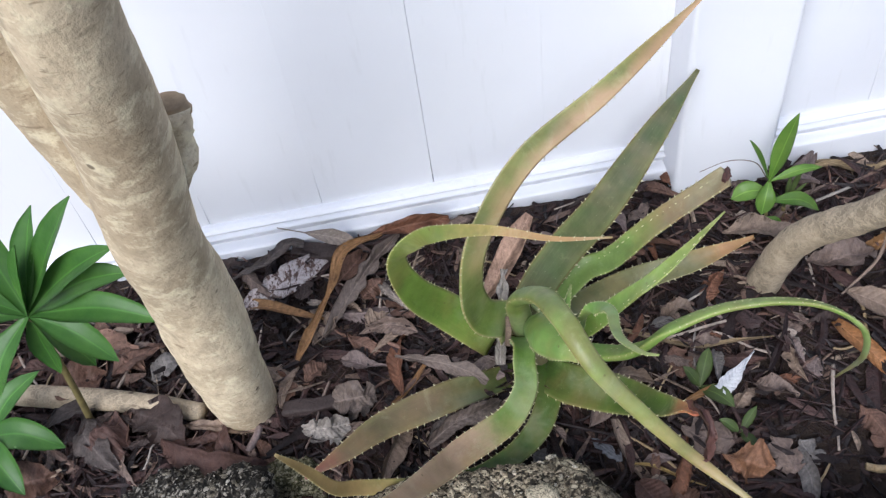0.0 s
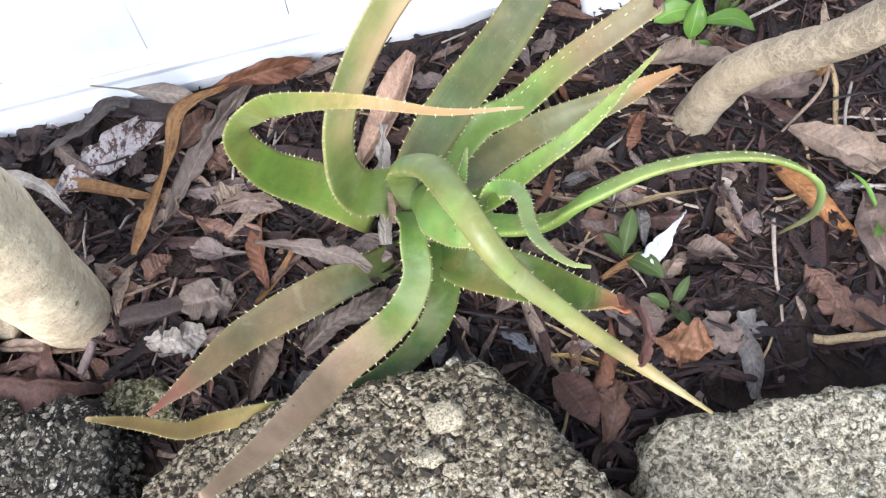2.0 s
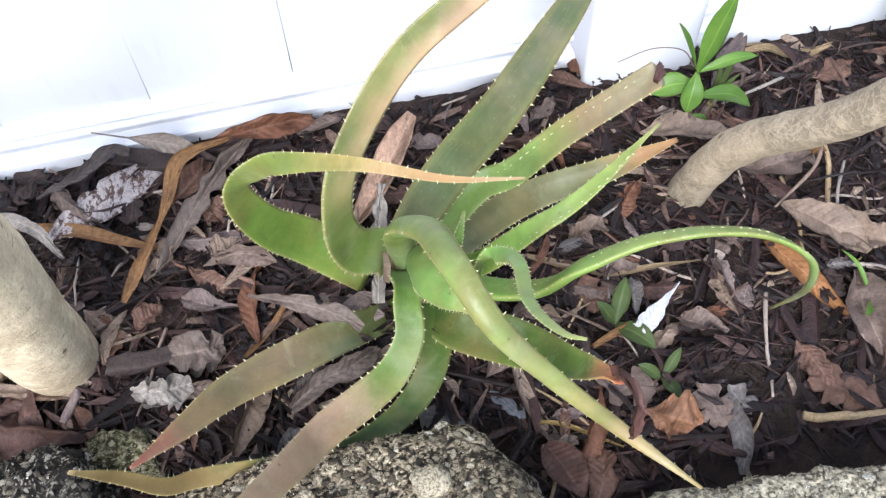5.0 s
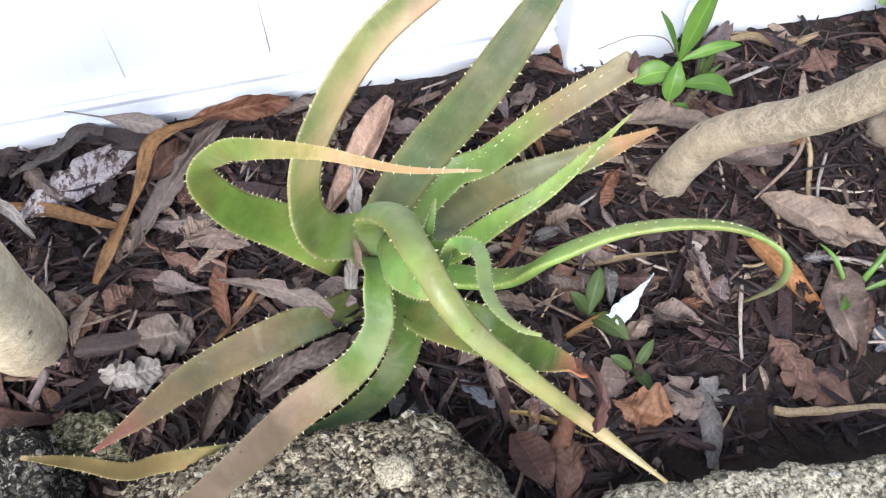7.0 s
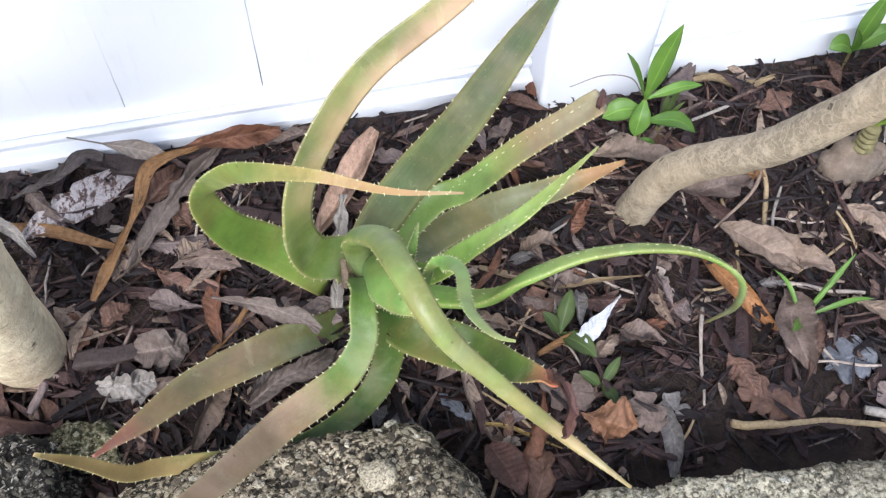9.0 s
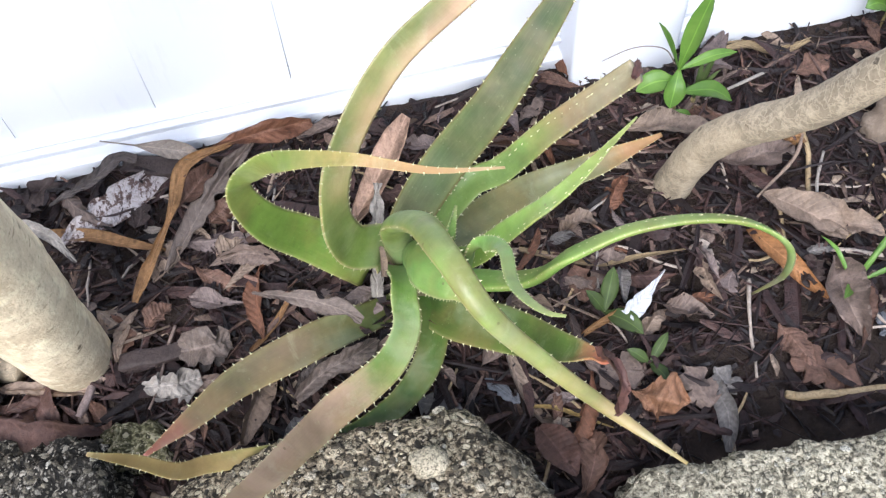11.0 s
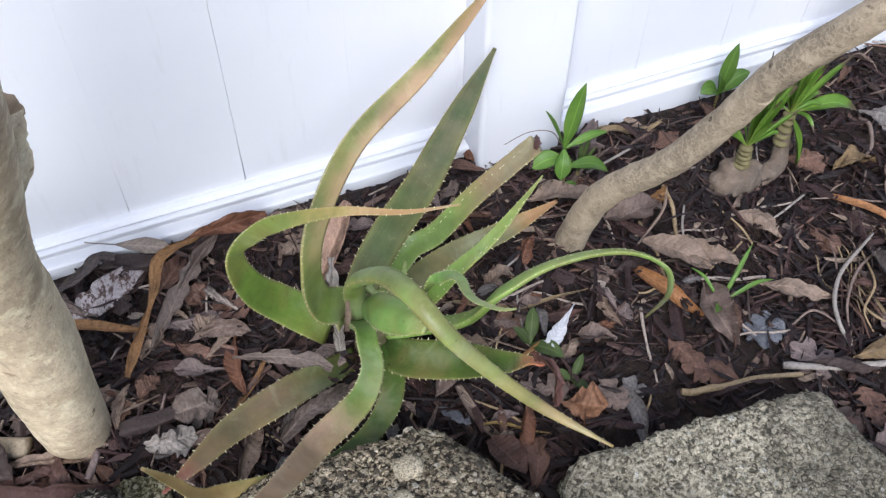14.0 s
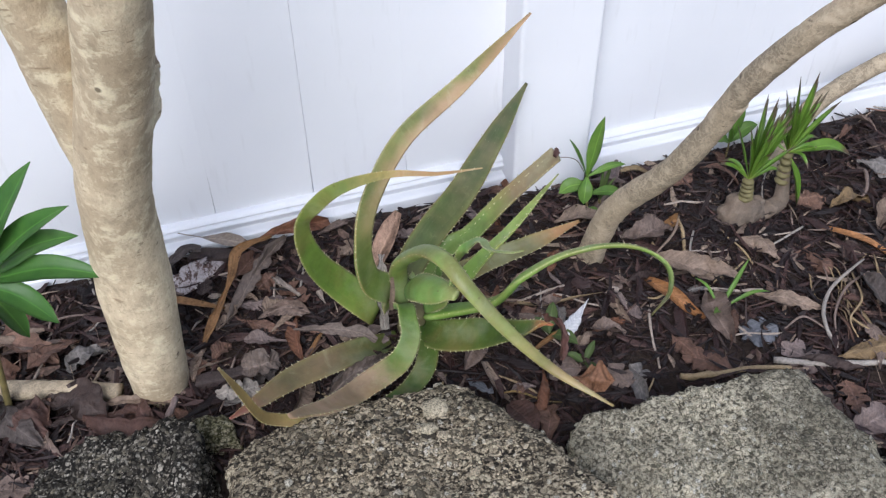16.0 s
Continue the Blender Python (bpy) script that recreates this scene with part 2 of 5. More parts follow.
def aloe_material(name, root, mid, tip, tip_at=0.8, red=0.0, blush=(0.40, 0.27, 0.15), side=0.0, start=0.35, gloom=1.0):
    """Leaf flesh that changes from its root to its tip; 'along' runs 0 to 1 from root to tip, 'across' -1 to 1 from edge to edge."""
    k = Mat(name, 0.42, 0.42)
    n = k.noise(30, 5)
    along = k.maths('ADD', k.attr("along"), k.maths('MULTIPLY_ADD', n, 0.24, -0.12))
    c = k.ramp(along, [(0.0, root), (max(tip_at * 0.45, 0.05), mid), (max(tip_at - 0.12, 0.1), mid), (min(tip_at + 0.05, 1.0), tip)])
    c = k.mix(k.ramp(n, [(0.36, 0.5), (0.56, 0.0)]), c, (0.55, 0.55, 0.5), 'MULTIPLY')
    edge = k.maths('ABSOLUTE', k.attr("across"))
    c = k.mix(k.ramp(edge, [(0.88, 0.0), (1.0, 0.22 + 0.2 * red)]), c, (0.42, 0.30 - 0.1 * red, 0.16))
    if red:
        drift = k.maths('ADD', k.noise(14, 3), k.maths('MULTIPLY', k.attr("across"), 0.3 * side))
        spread = k.maths('MULTIPLY', k.ramp(drift, [(0.32, 0.0), (0.66, 1.0)]), k.ramp(along, [(start, 0.0), (min(start + 0.35, 1.0), red)]))
        c = k.mix(spread, c, blush)
    uv = k.n.new("ShaderNodeCombineXYZ")
    k.l.new(k.maths('MULTIPLY', k.attr("along"), 5.0), uv.inputs[0])
    k.l.new(k.maths('MULTIPLY', k.attr("across"), 6.0), uv.inputs[1])
    streak = k.n.new("ShaderNodeTexNoise")
    streak.inputs["Scale"].default_value = 2.2
    streak.inputs["Detail"].default_value = 5.0
    k.l.new(uv.outputs[0], streak.inputs["Vector"])
    c = k.mix(k.ramp(streak.outputs["Fac"], [(0.35, 0.10), (0.52, 0.0)]), c, (0.5, 0.5, 0.5), 'MULTIPLY')
    c = k.mix(k.ramp(streak.outputs["Fac"], [(0.55, 0.0), (0.72, 0.05)]), c, (0.36, 0.36, 0.20))
    flecks = k.voronoi(170)
    c = k.mix(k.ramp(flecks, [(0.06, 0.2), (0.11, 0.0)]), c, (0.42, 0.46, 0.30))
    c = k.mix(k.ramp(k.voronoi(48), [(0.05, 0.55), (0.085, 0.0)]), c, (0.10, 0.085, 0.03))
    # paler margin, with the rim's highlight put into the colour
    c = k.mix(k.ramp(edge, [(0.55, 0.0), (0.97, 0.45)]), c, (0.09, 0.09, 0.02), 'SCREEN')
    c = k.mix(k.ramp(k.noise(13, 5, 0.65, dist=0.5), [(0.40, 0.55), (0.56, 0.0)]), c, (0.62, 0.60, 0.55), 'MULTIPLY')
    c = k.mix(k.ramp(k.noise(75, 5, 0.7), [(0.60, 0.0), (0.70, 0.4)]), c, (0.08, 0.09, 0.04), 'SCREEN')
    # pale patches painted as glossy sheen on the flesh
    gloss_patch = k.maths('MULTIPLY', k.ramp(k.noise(24, 6, 0.7, dist=0.6), [(0.56, 0.0), (0.66, 1.0)]), 0.24 * gloom)
    c = k.mix(gloss_patch, c, (0.24, 0.26, 0.17), 'SCREEN')
    c = k.mix(k.ramp(k.noise(16, 4, 0.6), [(0.46, 0.0), (0.66, 0.24 * gloom)]), c, (0.32, 0.20, 0.075))
    # waxy bloom, strengthened as painted whitish highlights
    bloom_sheen = k.ramp(k.noise(11, 4), [(0.54, 0.0), (0.68, 0.20 * gloom)])
    c = k.mix(bloom_sheen, c, (0.36, 0.42, 0.30))
    k.color(c).rough(k.ramp(k.noise(50, 3), [(0.3, 0.42), (0.8, 0.60)]))
    k.bump(k.maths('ADD', k.noise(180, 3), k.maths('MULTIPLY', k.noise(40, 3), 1.5)), 0.25, 0.001)
    k.b.inputs["Specular IOR Level"].default_value = 0.2 + 0.22 * gloom
    k.b.inputs["Coat Weight"].default_value = 0.10 * gloom
    k.b.inputs["Coat Roughness"].default_value = 0.38
    k.b.inputs["Subsurface Weight"].default_value = 0.12
    k.b.inputs["Subsurface Radius"].default_value = (0.004, 0.008, 0.002)
    return k.m


def green_material(name, base, light, rough=0.4, tips=None):
    k = Mat(name, rough, 0.32)
    n = k.noise(40, 4)
    mid = k.maths('ABSOLUTE', k.attr("across"))
    c = k.mix(k.ramp(n, [(0.3, 0.0), (0.7, 1.0)]), base, light)
    c = k.mix(k.ramp(mid, [(0.03, 0.5), (0.09, 0.0)]), c, tuple(min(v * 1.8, 0.5) for v in light))
    c = k.mix(k.maths('MULTIPLY', k.each(), 0.35), c, tuple(v * 0.55 for v in base))
    if tips:
        c = k.mix(k.ramp(k.maths('ADD', k.attr("along"), k.maths('MULTIPLY', n, 0.3)), [(0.92, 0.0), (1.15, 0.9)]), c, tips)
        c = k.mix(k.ramp(k.attr("along"), [(0.0, 0.6), (0.22, 0.0)]), c, (0.30, 0.33, 0.07))
    k.color(c).bump(k.noise(200, 3), 0.3, 0.001)
    k.b.inputs["Subsurface Weight"].default_value = 0.1
    k.b.inputs["Subsurface Radius"].default_value = (0.002, 0.006, 0.001)
    return k.m


def plain_material(name, c, rough=0.7, grain=120):
    k = Mat(name, rough, 0.35)
    n = k.noise(grain, 5, 0.65)
    k.color(k.mix(k.ramp(n, [(0.3, 0.0), (0.7, 1.0)]), tuple(v * 0.7 for v in c), tuple(min(v * 1.2, 0.9) for v in c))).bump(n, 0.4, 0.001)
    return k.m


VINYL, SOIL, MULCH = vinyl_material(), soil_material(), mulch_material()
DRY = {kind: litter_material(kind) for kind in LITTER}
BARK = bark_material("pale_tan_bark", (0.61, 0.50, 0.34), (0.46, 0.365, 0.24), (0.23, 0.165, 0.10), 0.5)
BARK_GREY = bark_material("grey_brown_bark", (0.33, 0.265, 0.18), (0.24, 0.195, 0.135), (0.12, 0.09, 0.06), 0.5, 0.5)
STUMP = bark_material("dark_root_bark", (0.16, 0.12, 0.088), (0.12, 0.094, 0.072), (0.07, 0.05, 0.035))
STONE = stone_material("weathered_coquina", (0.048, 0.038, 0.026), (0.24, 0.19, 0.122), (0.66, 0.56, 0.39), dense=0.485)
STONE_PALE = stone_material("pale_weathered_coquina", (0.12, 0.105, 0.075), (0.30, 0.265, 0.19), (0.55, 0.495, 0.365), (0.12, -0.03, 0.09, 0.09), 0.43)
STONE_DARK = stone_material("dark_weathered_coquina", (0.024, 0.020, 0.015), (0.090, 0.078, 0.060), (0.40, 0.365, 0.30), dense=0.55)
SHELLS = pebble_material("shell_grit", [(0.0, (0.04, 0.031, 0.022)), (0.3, (0.17, 0.135, 0.09)), (0.55, (0.40, 0.32, 0.21)), (0.8, (0.62, 0.52, 0.36)), (1.0, (0.78, 0.72, 0.58))])
SHELLS_DARK = pebble_material("dark_shell_grit", [(0.0, (0.03, 0.027, 0.02)), (0.5, (0.105, 0.09, 0.066)), (0.8, (0.27, 0.235, 0.17)), (1.0, (0.60, 0.56, 0.47))])
SHELLS_PALE = pebble_material("pale_shell_grit", [(0.0, (0.07, 0.063, 0.045)), (0.2, (0.25, 0.225, 0.155)), (0.5, (0.46, 0.42, 0.305)), (0.82, (0.61, 0.565, 0.44)), (1.0, (0.74, 0.71, 0.61))], (0.12, -0.03, 0.09, 0.09))
# near-black grey that stands in for the shade inside the board seams
GAP_SHADE = plain_material("gap_shade_vinyl", (0.10, 0.095, 0.09), 0.8, 60)
SHELL_GREY = plain_material("grey_green_shell", (0.46, 0.46, 0.36), 0.7, 70)
SHELL_BIG = pebble_material("cream_shell", [(0.0, (0.62, 0.50, 0.31)), (0.6, (0.68, 0.58, 0.40)), (1.0, (0.74, 0.66, 0.52))])
SPINE = plain_material("cream_spine", (0.52, 0.49, 0.29), 0.5, 200)
MAROON = plain_material("maroon_dead_tip", (0.085, 0.038, 0.030), 0.6, 200)
WOOD_CUT = plain_material("weathered_cut_wood", (0.33, 0.24, 0.15), 0.9, 70)
GREEN_DEEP = green_material("deep_green_leaf", (0.035, 0.10, 0.018), (0.065, 0.155, 0.026), 0.46)
GREEN_FRESH = green_material("fresh_green_leaf", (0.070, 0.145, 0.020), (0.122, 0.212, 0.036), 0.46)
GREEN_TUFT = green_material("tuft_green_leaf", (0.075, 0.15, 0.016), (0.13, 0.225, 0.03), 0.4, (0.075, 0.045, 0.035))
GREEN_SEED = green_material("olive_green_leaf", (0.036, 0.055, 0.014), (0.070, 0.100, 0.025), 0.6)
GREEN_STEM = plain_material("green_brown_stem", (0.16, 0.13, 0.05), 0.6, 90)
NECK = plain_material("yellow_green_neck", (0.145, 0.125, 0.055), 0.7, 120)
MOSS = stone_material("mossy_stone", (0.08, 0.075, 0.035), (0.22, 0.205, 0.11), (0.44, 0.40, 0.27))


# ---- mesh helpers ----
def mesh_object(name, verts, faces, material, parent=None, label="", smooth=True, attrs=None):
    me = bpy.data.meshes.new(name)
    me.from_pydata([tuple(v) for v in verts], [], faces)
    if attrs:
        for key, values in attrs.items():
            me.attributes.new(key, 'FLOAT', 'POINT').data.foreach_set("value", np.asarray(values, dtype=np.float32))
    me.materials.append(material)
    if smooth:
        me.polygons.foreach_set("use_smooth", [True] * len(me.polygons))
    me.update()
    ob = new(name, me)
    if parent:
        ob.parent = parent
    if label:
        ob["label"] = label
    return ob


def thing(name, place, label, category, group="", kind=""):
    e = new(name)
    e.empty_display_size = 0.05
    e.location = place
    return tagged(e, label, category, group, kind)


def fix(part, parent):
    """Keep a part where its coordinates say while it hangs under its thing."""
    part.parent = parent
    part.matrix_parent_inverse = Matrix.Translation(parent.location).inverted()
    return part


def spline(points, n):
    c = np.array(points, float)
    a = np.vstack([2 * c[0] - c[1], c, 2 * c[-1] - c[-2]])
    fine = []
    for u in np.linspace(0, len(c) - 1 - 1e-9, max(n * 4, 40)):
        i = int(u)
        s = u - i
        p0, p1, p2, p3 = a[i:i + 4]
        fine.append(.5 * (2 * p1 + (p2 - p0) * s + (2 * p0 - 5 * p1 + 4 * p2 - p3) * s * s + (3 * p1 - p0 - 3 * p2 + p3) * s ** 3))
    fine = np.array(fine)
    d = np.r_[0, np.cumsum(np.linalg.norm(np.diff(fine, axis=0), axis=1))]
    return np.stack([np.interp(np.linspace(0, d[-1], n), d, fine[:, k]) for k in range(3)], -1), d[-1]


def frames_along(p, ups):
    """Tangent, sideways and upward unit vectors along a polyline, the upward ones near those wanted."""
    t = np.gradient(p, axis=0)
    t /= np.linalg.norm(t, axis=1)[:, None]
    u = ups - (ups * t).sum(1)[:, None] * t
    u /= np.linalg.norm(u, axis=1)[:, None]
    return t, np.cross(t, u), u


def tube(points, radii, n=40, sides=20, rough=0.0, grain=12.0, caps=True, seed=0.0):
    p, length = spline(points, n)
    r = np.interp(np.linspace(0, 1, n), np.linspace(0, 1, len(radii)), radii)
    t, s, u = frames_along(p, np.tile((0.13, -1.0, 0.21), (n, 1)))
    verts, faces = [], []
    for i in range(n):
        for k in range(sides):
            a = 2 * math.pi * k / sides
            d = s[i] * math.cos(a) + u[i] * math.sin(a)
            q = p[i] + d * r[i]
            w = 0.0
            if rough:
                w = noise.noise(Vector(q * grain) + Vector((seed, 0, 0))) * 0.65 + noise.noise(Vector(q * grain * 3.1)) * 0.3 + noise.noise(Vector(q * grain * 9)) * 0.16
            verts.append(q + d * r[i] * rough * w)
    for i in range(n - 1):
        for k in range(sides):
            b = (k + 1) % sides
            faces.append((i * sides + k, i * sides + b, (i + 1) * sides + b, (i + 1) * sides + k))
    if caps:
        faces.append(tuple(range(sides))[::-1])
        faces.append(tuple((n - 1) * sides + k for k in range(sides)))
    return verts, faces


def blade(points, widths, ups, n=26, thick=0.0008, fold=0.0, ripple=0.0, seed=0.0, cols=7, ragged=0.0):
    """A thin two-sided leaf swept along points: widths from root to tip, folded up along its midrib."""
    p, length = spline(points, n)
    w = np.interp(np.linspace(0, 1, n), np.linspace(0, 1, len(widths)), widths)
    up = np.array(ups, float).reshape(-1, 3)
    up = np.stack([np.interp(np.linspace(0, 1, n), np.linspace(0, 1, len(up)), up[:, k]) for k in range(3)], -1)
    t, s, u = frames_along(p, up)
    verts, faces, along, across = [], [], [], []
    for side in (1, -1):
        for i in range(n):
            for k in range(cols):
                x = 2 * k / (cols - 1) - 1
                lift = fold * abs(x) * w[i] / 2
                if ripple:
                    lift += ripple * noise.noise(Vector((i / n * 4 + seed, x * 1.3, seed * 1.7))) + 0.4 * ripple * noise.noise(Vector((i / n * 11 + seed, x * 3, seed)))
                half = w[i] / 2
                if ragged:
                    half *= 1 - ragged * max(0.0, noise.noise(Vector((i / n * 9 + seed * 3, x * 0.8, seed))) * 1.6)
                verts.append(p[i] + s[i] * x * half + u[i] * (lift + side * thick / 2 * (1 - 0.8 * abs(x))))
                along.append(i / (n - 1))
                across.append(x)
    m = n * cols
    for i in range(n - 1):
        for k in range(cols - 1):
            a = i * cols + k
            f = (a, a + 1, a + cols + 1, a + cols)
            faces.append(f[::-1])
            faces.append(tuple(v + m for v in f))
        for k in (0, cols - 1):
            a, b = i * cols + k, (i + 1) * cols + k
            faces.append((a, b, b + m, a + m) if k == 0 else (b, a, a + m, b + m))
    return verts, faces, {"along": along, "across": across}


# ---- ground ----
def ground_height(x, y):
    bank = 0.028 * max(0.0, min(1.0, (y + 0.16) / 0.16)) * max(0.0, min(1.0, (0.55 - x) / 0.25))
    near = max(0.0, 1.0 - max(abs(x - 0.2) - 1.2, abs(y + 0.4) - 0.9, 0.0))
    return bank + near * (0.007 * noise.noise(Vector((x * 9, y * 9, 0))) + 0.004 * noise.noise(Vector((x * 31, y * 31, 4))) + 0.0025 * noise.noise(Vector((x * 90, y * 90, 2))))


def build_ground():
    far = [-60, -25, -10, -5, -3, -2, -1.4]
    xs = far + list(np.linspace(-1.1, 1.5, 330)) + [1.8, 2.4, 3.5, 6, 12, 30, 60]
    ys = [-60, -25, -10, -5, -3, -2, -1.4] + list(np.linspace(-1.05, 0.16, 160)) + [0.4, 1, 3, 10, 30, 60]
    verts = [(x, y, ground_height(x, y)) for y in ys for x in xs]
    w = len(xs)
    faces = [(j * w + i, j * w + i + 1, (j + 1) * w + i + 1, (j + 1) * w + i) for j in range(len(ys) - 1) for i in range(w - 1)]
    tagged(mesh_object("ground", verts, faces, SOIL), "dark damp soil of a planting bed", "soil", kind="structure")


build_ground()


# ---- fence ----
BOARD, POST_L, POST_R, PANEL_Y = 0.152, 0.313, 0.443, 0.010


def bevel_box(x0, x1, y0, y1, z0, z1, r=0.004, seg=2):
    bm = bmesh.new()
    bmesh.ops.create_cube(bm, size=1)
    for v in bm.verts:
        v.co = Vector(((x0 + x1) / 2 + v.co.x * (x1 - x0), (y0 + y1) / 2 + v.co.y * (y1 - y0), (z0 + z1) / 2 + v.co.z * (z1 - z0)))
    bmesh.ops.bevel(bm, geom=list(bm.edges), offset=r, segments=seg, profile=0.5, affect='EDGES')
    return bm


def bm_object(name, bm, material, parent=None, label="", smooth=True):
    me = bpy.data.meshes.new(name)
    bm.to_mesh(me)
    bm.free()
    me.materials.append(material)
    me.polygons.foreach_set("use_smooth", [smooth] * len(me.polygons))
    ob = new(name, me)
    if parent:
        fix(ob, parent)
    if label:
        ob["label"] = label
    return ob


def rail_profile(z):
    """Bottom rail of a panel: rounded top ledge, groove, face and a projecting foot."""
    return [(0.016, z + 0.004), (0.004, z + 0.004), (-0.001, z + 0.002), (-0.004, z - 0.001), (-0.004, z - 0.003), (-0.002, z - 0.0045), (-0.002, z - 0.0055),
            (-0.006, z - 0.0062), (-0.0085, z - 0.0075), (-0.0092, z - 0.0095), (-0.0086, z - 0.0108), (-0.0078, z - 0.0116), (-0.0014, z - 0.0228), (-0.0014, z - 0.0236), (-0.0120, z - 0.0245), (-0.0160, z - 0.0255),
            (-0.0185, z - 0.0275), (-0.0190, z - 0.031), (-0.0190, z - 0.13), (0.05, z - 0.13), (0.05, z + 0.004)]


def extrude_x(profile, x0, x1):
    n = len(profile)
    verts = [(x, y, z) for x in (x0, x1) for y, z in profile]
    faces = [(i, i + n, (i + 1) % n + n, (i + 1) % n) for i in range(n)]
    return verts, faces + [tuple(range(n)), tuple(range(2 * n - 1, n - 1, -1))]


def board_mesh(a, b, gap_a=0.0001, gap_b=0.0001):
    """A tongue-and-groove board whose lower corners part a little above the rail."""
    bm = bevel_box(a + gap_a, b - gap_b, PANEL_Y, PANEL_Y + 0.02, 0.03, 1.74, 0.00012, 1)
    for cut in (0.085, 0.15):
        bmesh.ops.bisect_plane(bm, geom=bm.verts[:] + bm.edges[:] + bm.faces[:], plane_co=(0, 0, cut), plane_no=(0, 0, 1))
    for v in bm.verts:
        if v.co.z < 0.14:
            d = 0.0013 if v.co.z < 0.08 else 0.0003
            v.co.x += d if v.co.x < (a + b) / 2 else -d
    return bm


def fence_panel(name, x0, x1, seams):
    t = thing(name, ((x0 + x1) / 2, 0.02, 0), "glossy white vinyl privacy fence panel", "fence panel", kind="structure")
    v, f = extrude_x(rail_profile(0.066), x0, x1)
    fix(mesh_object("bottom_rail", v, f, VINYL, smooth=False), t)
    fix(bm_object("top_rail", bevel_box(x0, x1, -0.012, 0.05, 1.72, 1.80, 0.005), VINYL, smooth=False), t)
    # added dark sheet behind the boards, so the seams show as shade lines
    fix(bm_object("gap_shade_backing", bevel_box(x0, x1, PANEL_Y + 0.0188, PANEL_Y + 0.026, 0.02, 1.75, 0.001, 1), GAP_SHADE, smooth=False), t)
    edges = [x0] + [s for s in seams if x0 < s < x1] + [x1]
    for a, b in zip(edges, edges[1:]):
        fix(bm_object("board", board_mesh(a, b, 0.00020 if abs(a) < 0.01 else 0.00003, 0.00020 if abs(b) < 0.01 else 0.00003), VINYL, smooth=False), t)
    return t


fence_panel("fence_panel", -2.0, POST_L - 0.0004, [k * BOARD for k in range(-13, 3)])
fence_panel("fence_panel", POST_R + 0.0004, 2.6, [0.597 + k * BOARD for k in range(0, 14)])
for px, tag in ((POST_L, ""), (-2.0 - 0.132, ""), (2.602, "")):
    ob = bm_object("fence_post", bevel_box(px, px + POST_R - POST_L, -0.050, 0.080, -0.3, 1.9, 0.007, 5), VINYL, smooth=False)
    tagged(ob, "square white vinyl fence post standing in the mulch", "fence post", kind="structure")


# ---- stones ----
def polytope_stone(name, centre, planes, label, stone, grit, subdiv, seed, power=13, lump=0.010, pebbles=0, sizes=(0.0020, 0.0058), keep=None):
    """A rough block: a rounded polytope given by its faces' normals and distances, worn by noise, with grit set in its skin."""
    bm = bmesh.new()
    bmesh.ops.create_icosphere(bm, subdivisions=subdiv, radius=1)
    N = np.array([np.array(n, float) / np.linalg.norm(n) for n, h in planes])
    Hh = np.array([h for n, h in planes])

    def radius(d):
        return (np.maximum(N @ d / Hh, 0) ** power).sum() ** (-1 / power)

    def worn(d):
        q = d * radius(d)
        v = Vector(q) + Vector((seed, seed * 0.7, 0))
        w = noise.noise(v * 15) * 0.9 + noise.noise(v * 38) * 0.55 + (0.5 - abs(noise.noise(v * 70))) * 0.5 + noise.noise(v * 130) * 0.3 + noise.noise(v * 260) * 0.16 - 0.3
        return q + d * lump * w

    for v in bm.verts:
        v.co = Vector(worn(np.array(v.co)))
    t = thing(name, centre, label, "stone", "edging stones")
    body = bm_object("block", bm, stone)
    body.parent = t
    if pebbles:
        rnd = random.Random(int(seed * 100))
        ib = bmesh.new()
        bmesh.ops.create_icosphere(ib, subdivisions=1, radius=1)
        iv = np.array([v.co[:] for v in ib.verts])
        jf = [tuple(v.index for v in f.verts) for f in ib.faces]
        ib.free()
        verts, faces = [], []
        while pebbles > 0:
            d = np.array([rnd.gauss(0, 1) for _ in range(3)])
            d /= np.linalg.norm(d)
            q = worn(d)
            if q[2] < -0.03 or (keep and not keep(q)):
                continue
            s = sizes[0] + (sizes[1] - sizes[0]) * rnd.random() ** 1.7
            m = np.array(Vector(d).to_track_quat('Z', 'Y').to_matrix() @ Euler((rnd.uniform(-0.5, 0.5), rnd.uniform(-0.5, 0.5), rnd.random() * 6)).to_matrix())
            e = iv * np.array([1, rnd.uniform(0.5, 1.0), rnd.uniform(0.35, 0.7)]) * s * np.array([0.65 + 0.6 * rnd.random() for _ in range(len(iv))])[:, None]
            o = len(verts)
            verts.extend(e @ m.T + q - d * s * 0.38)
            faces.extend(tuple(a + o for a in f) for f in jf)
            pebbles -= 1
        g = mesh_object("shell_grit", verts, faces, grit, t, smooth=False)
        g["kind"] = "stuff"
    return t


def stone_nodule(parent, at, size, material, label, seed):
    bm = bmesh.new()
    bmesh.ops.create_icosphere(bm, subdivisions=3, radius=1)
    for v in bm.verts:
        v.co = Vector([c * s for c, s in zip(v.co, size)]) * (1 + 0.30 * noise.noise(v.co * 1.6 + Vector((seed, 0, 0))) + 0.12 * noise.noise(v.co * 4 + Vector((seed, 3, 0))))
    ob = bm_object("shell", bm, material)
    ob.parent = parent
    ob.location = Vector(at) - parent.location
    ob["label"] = label


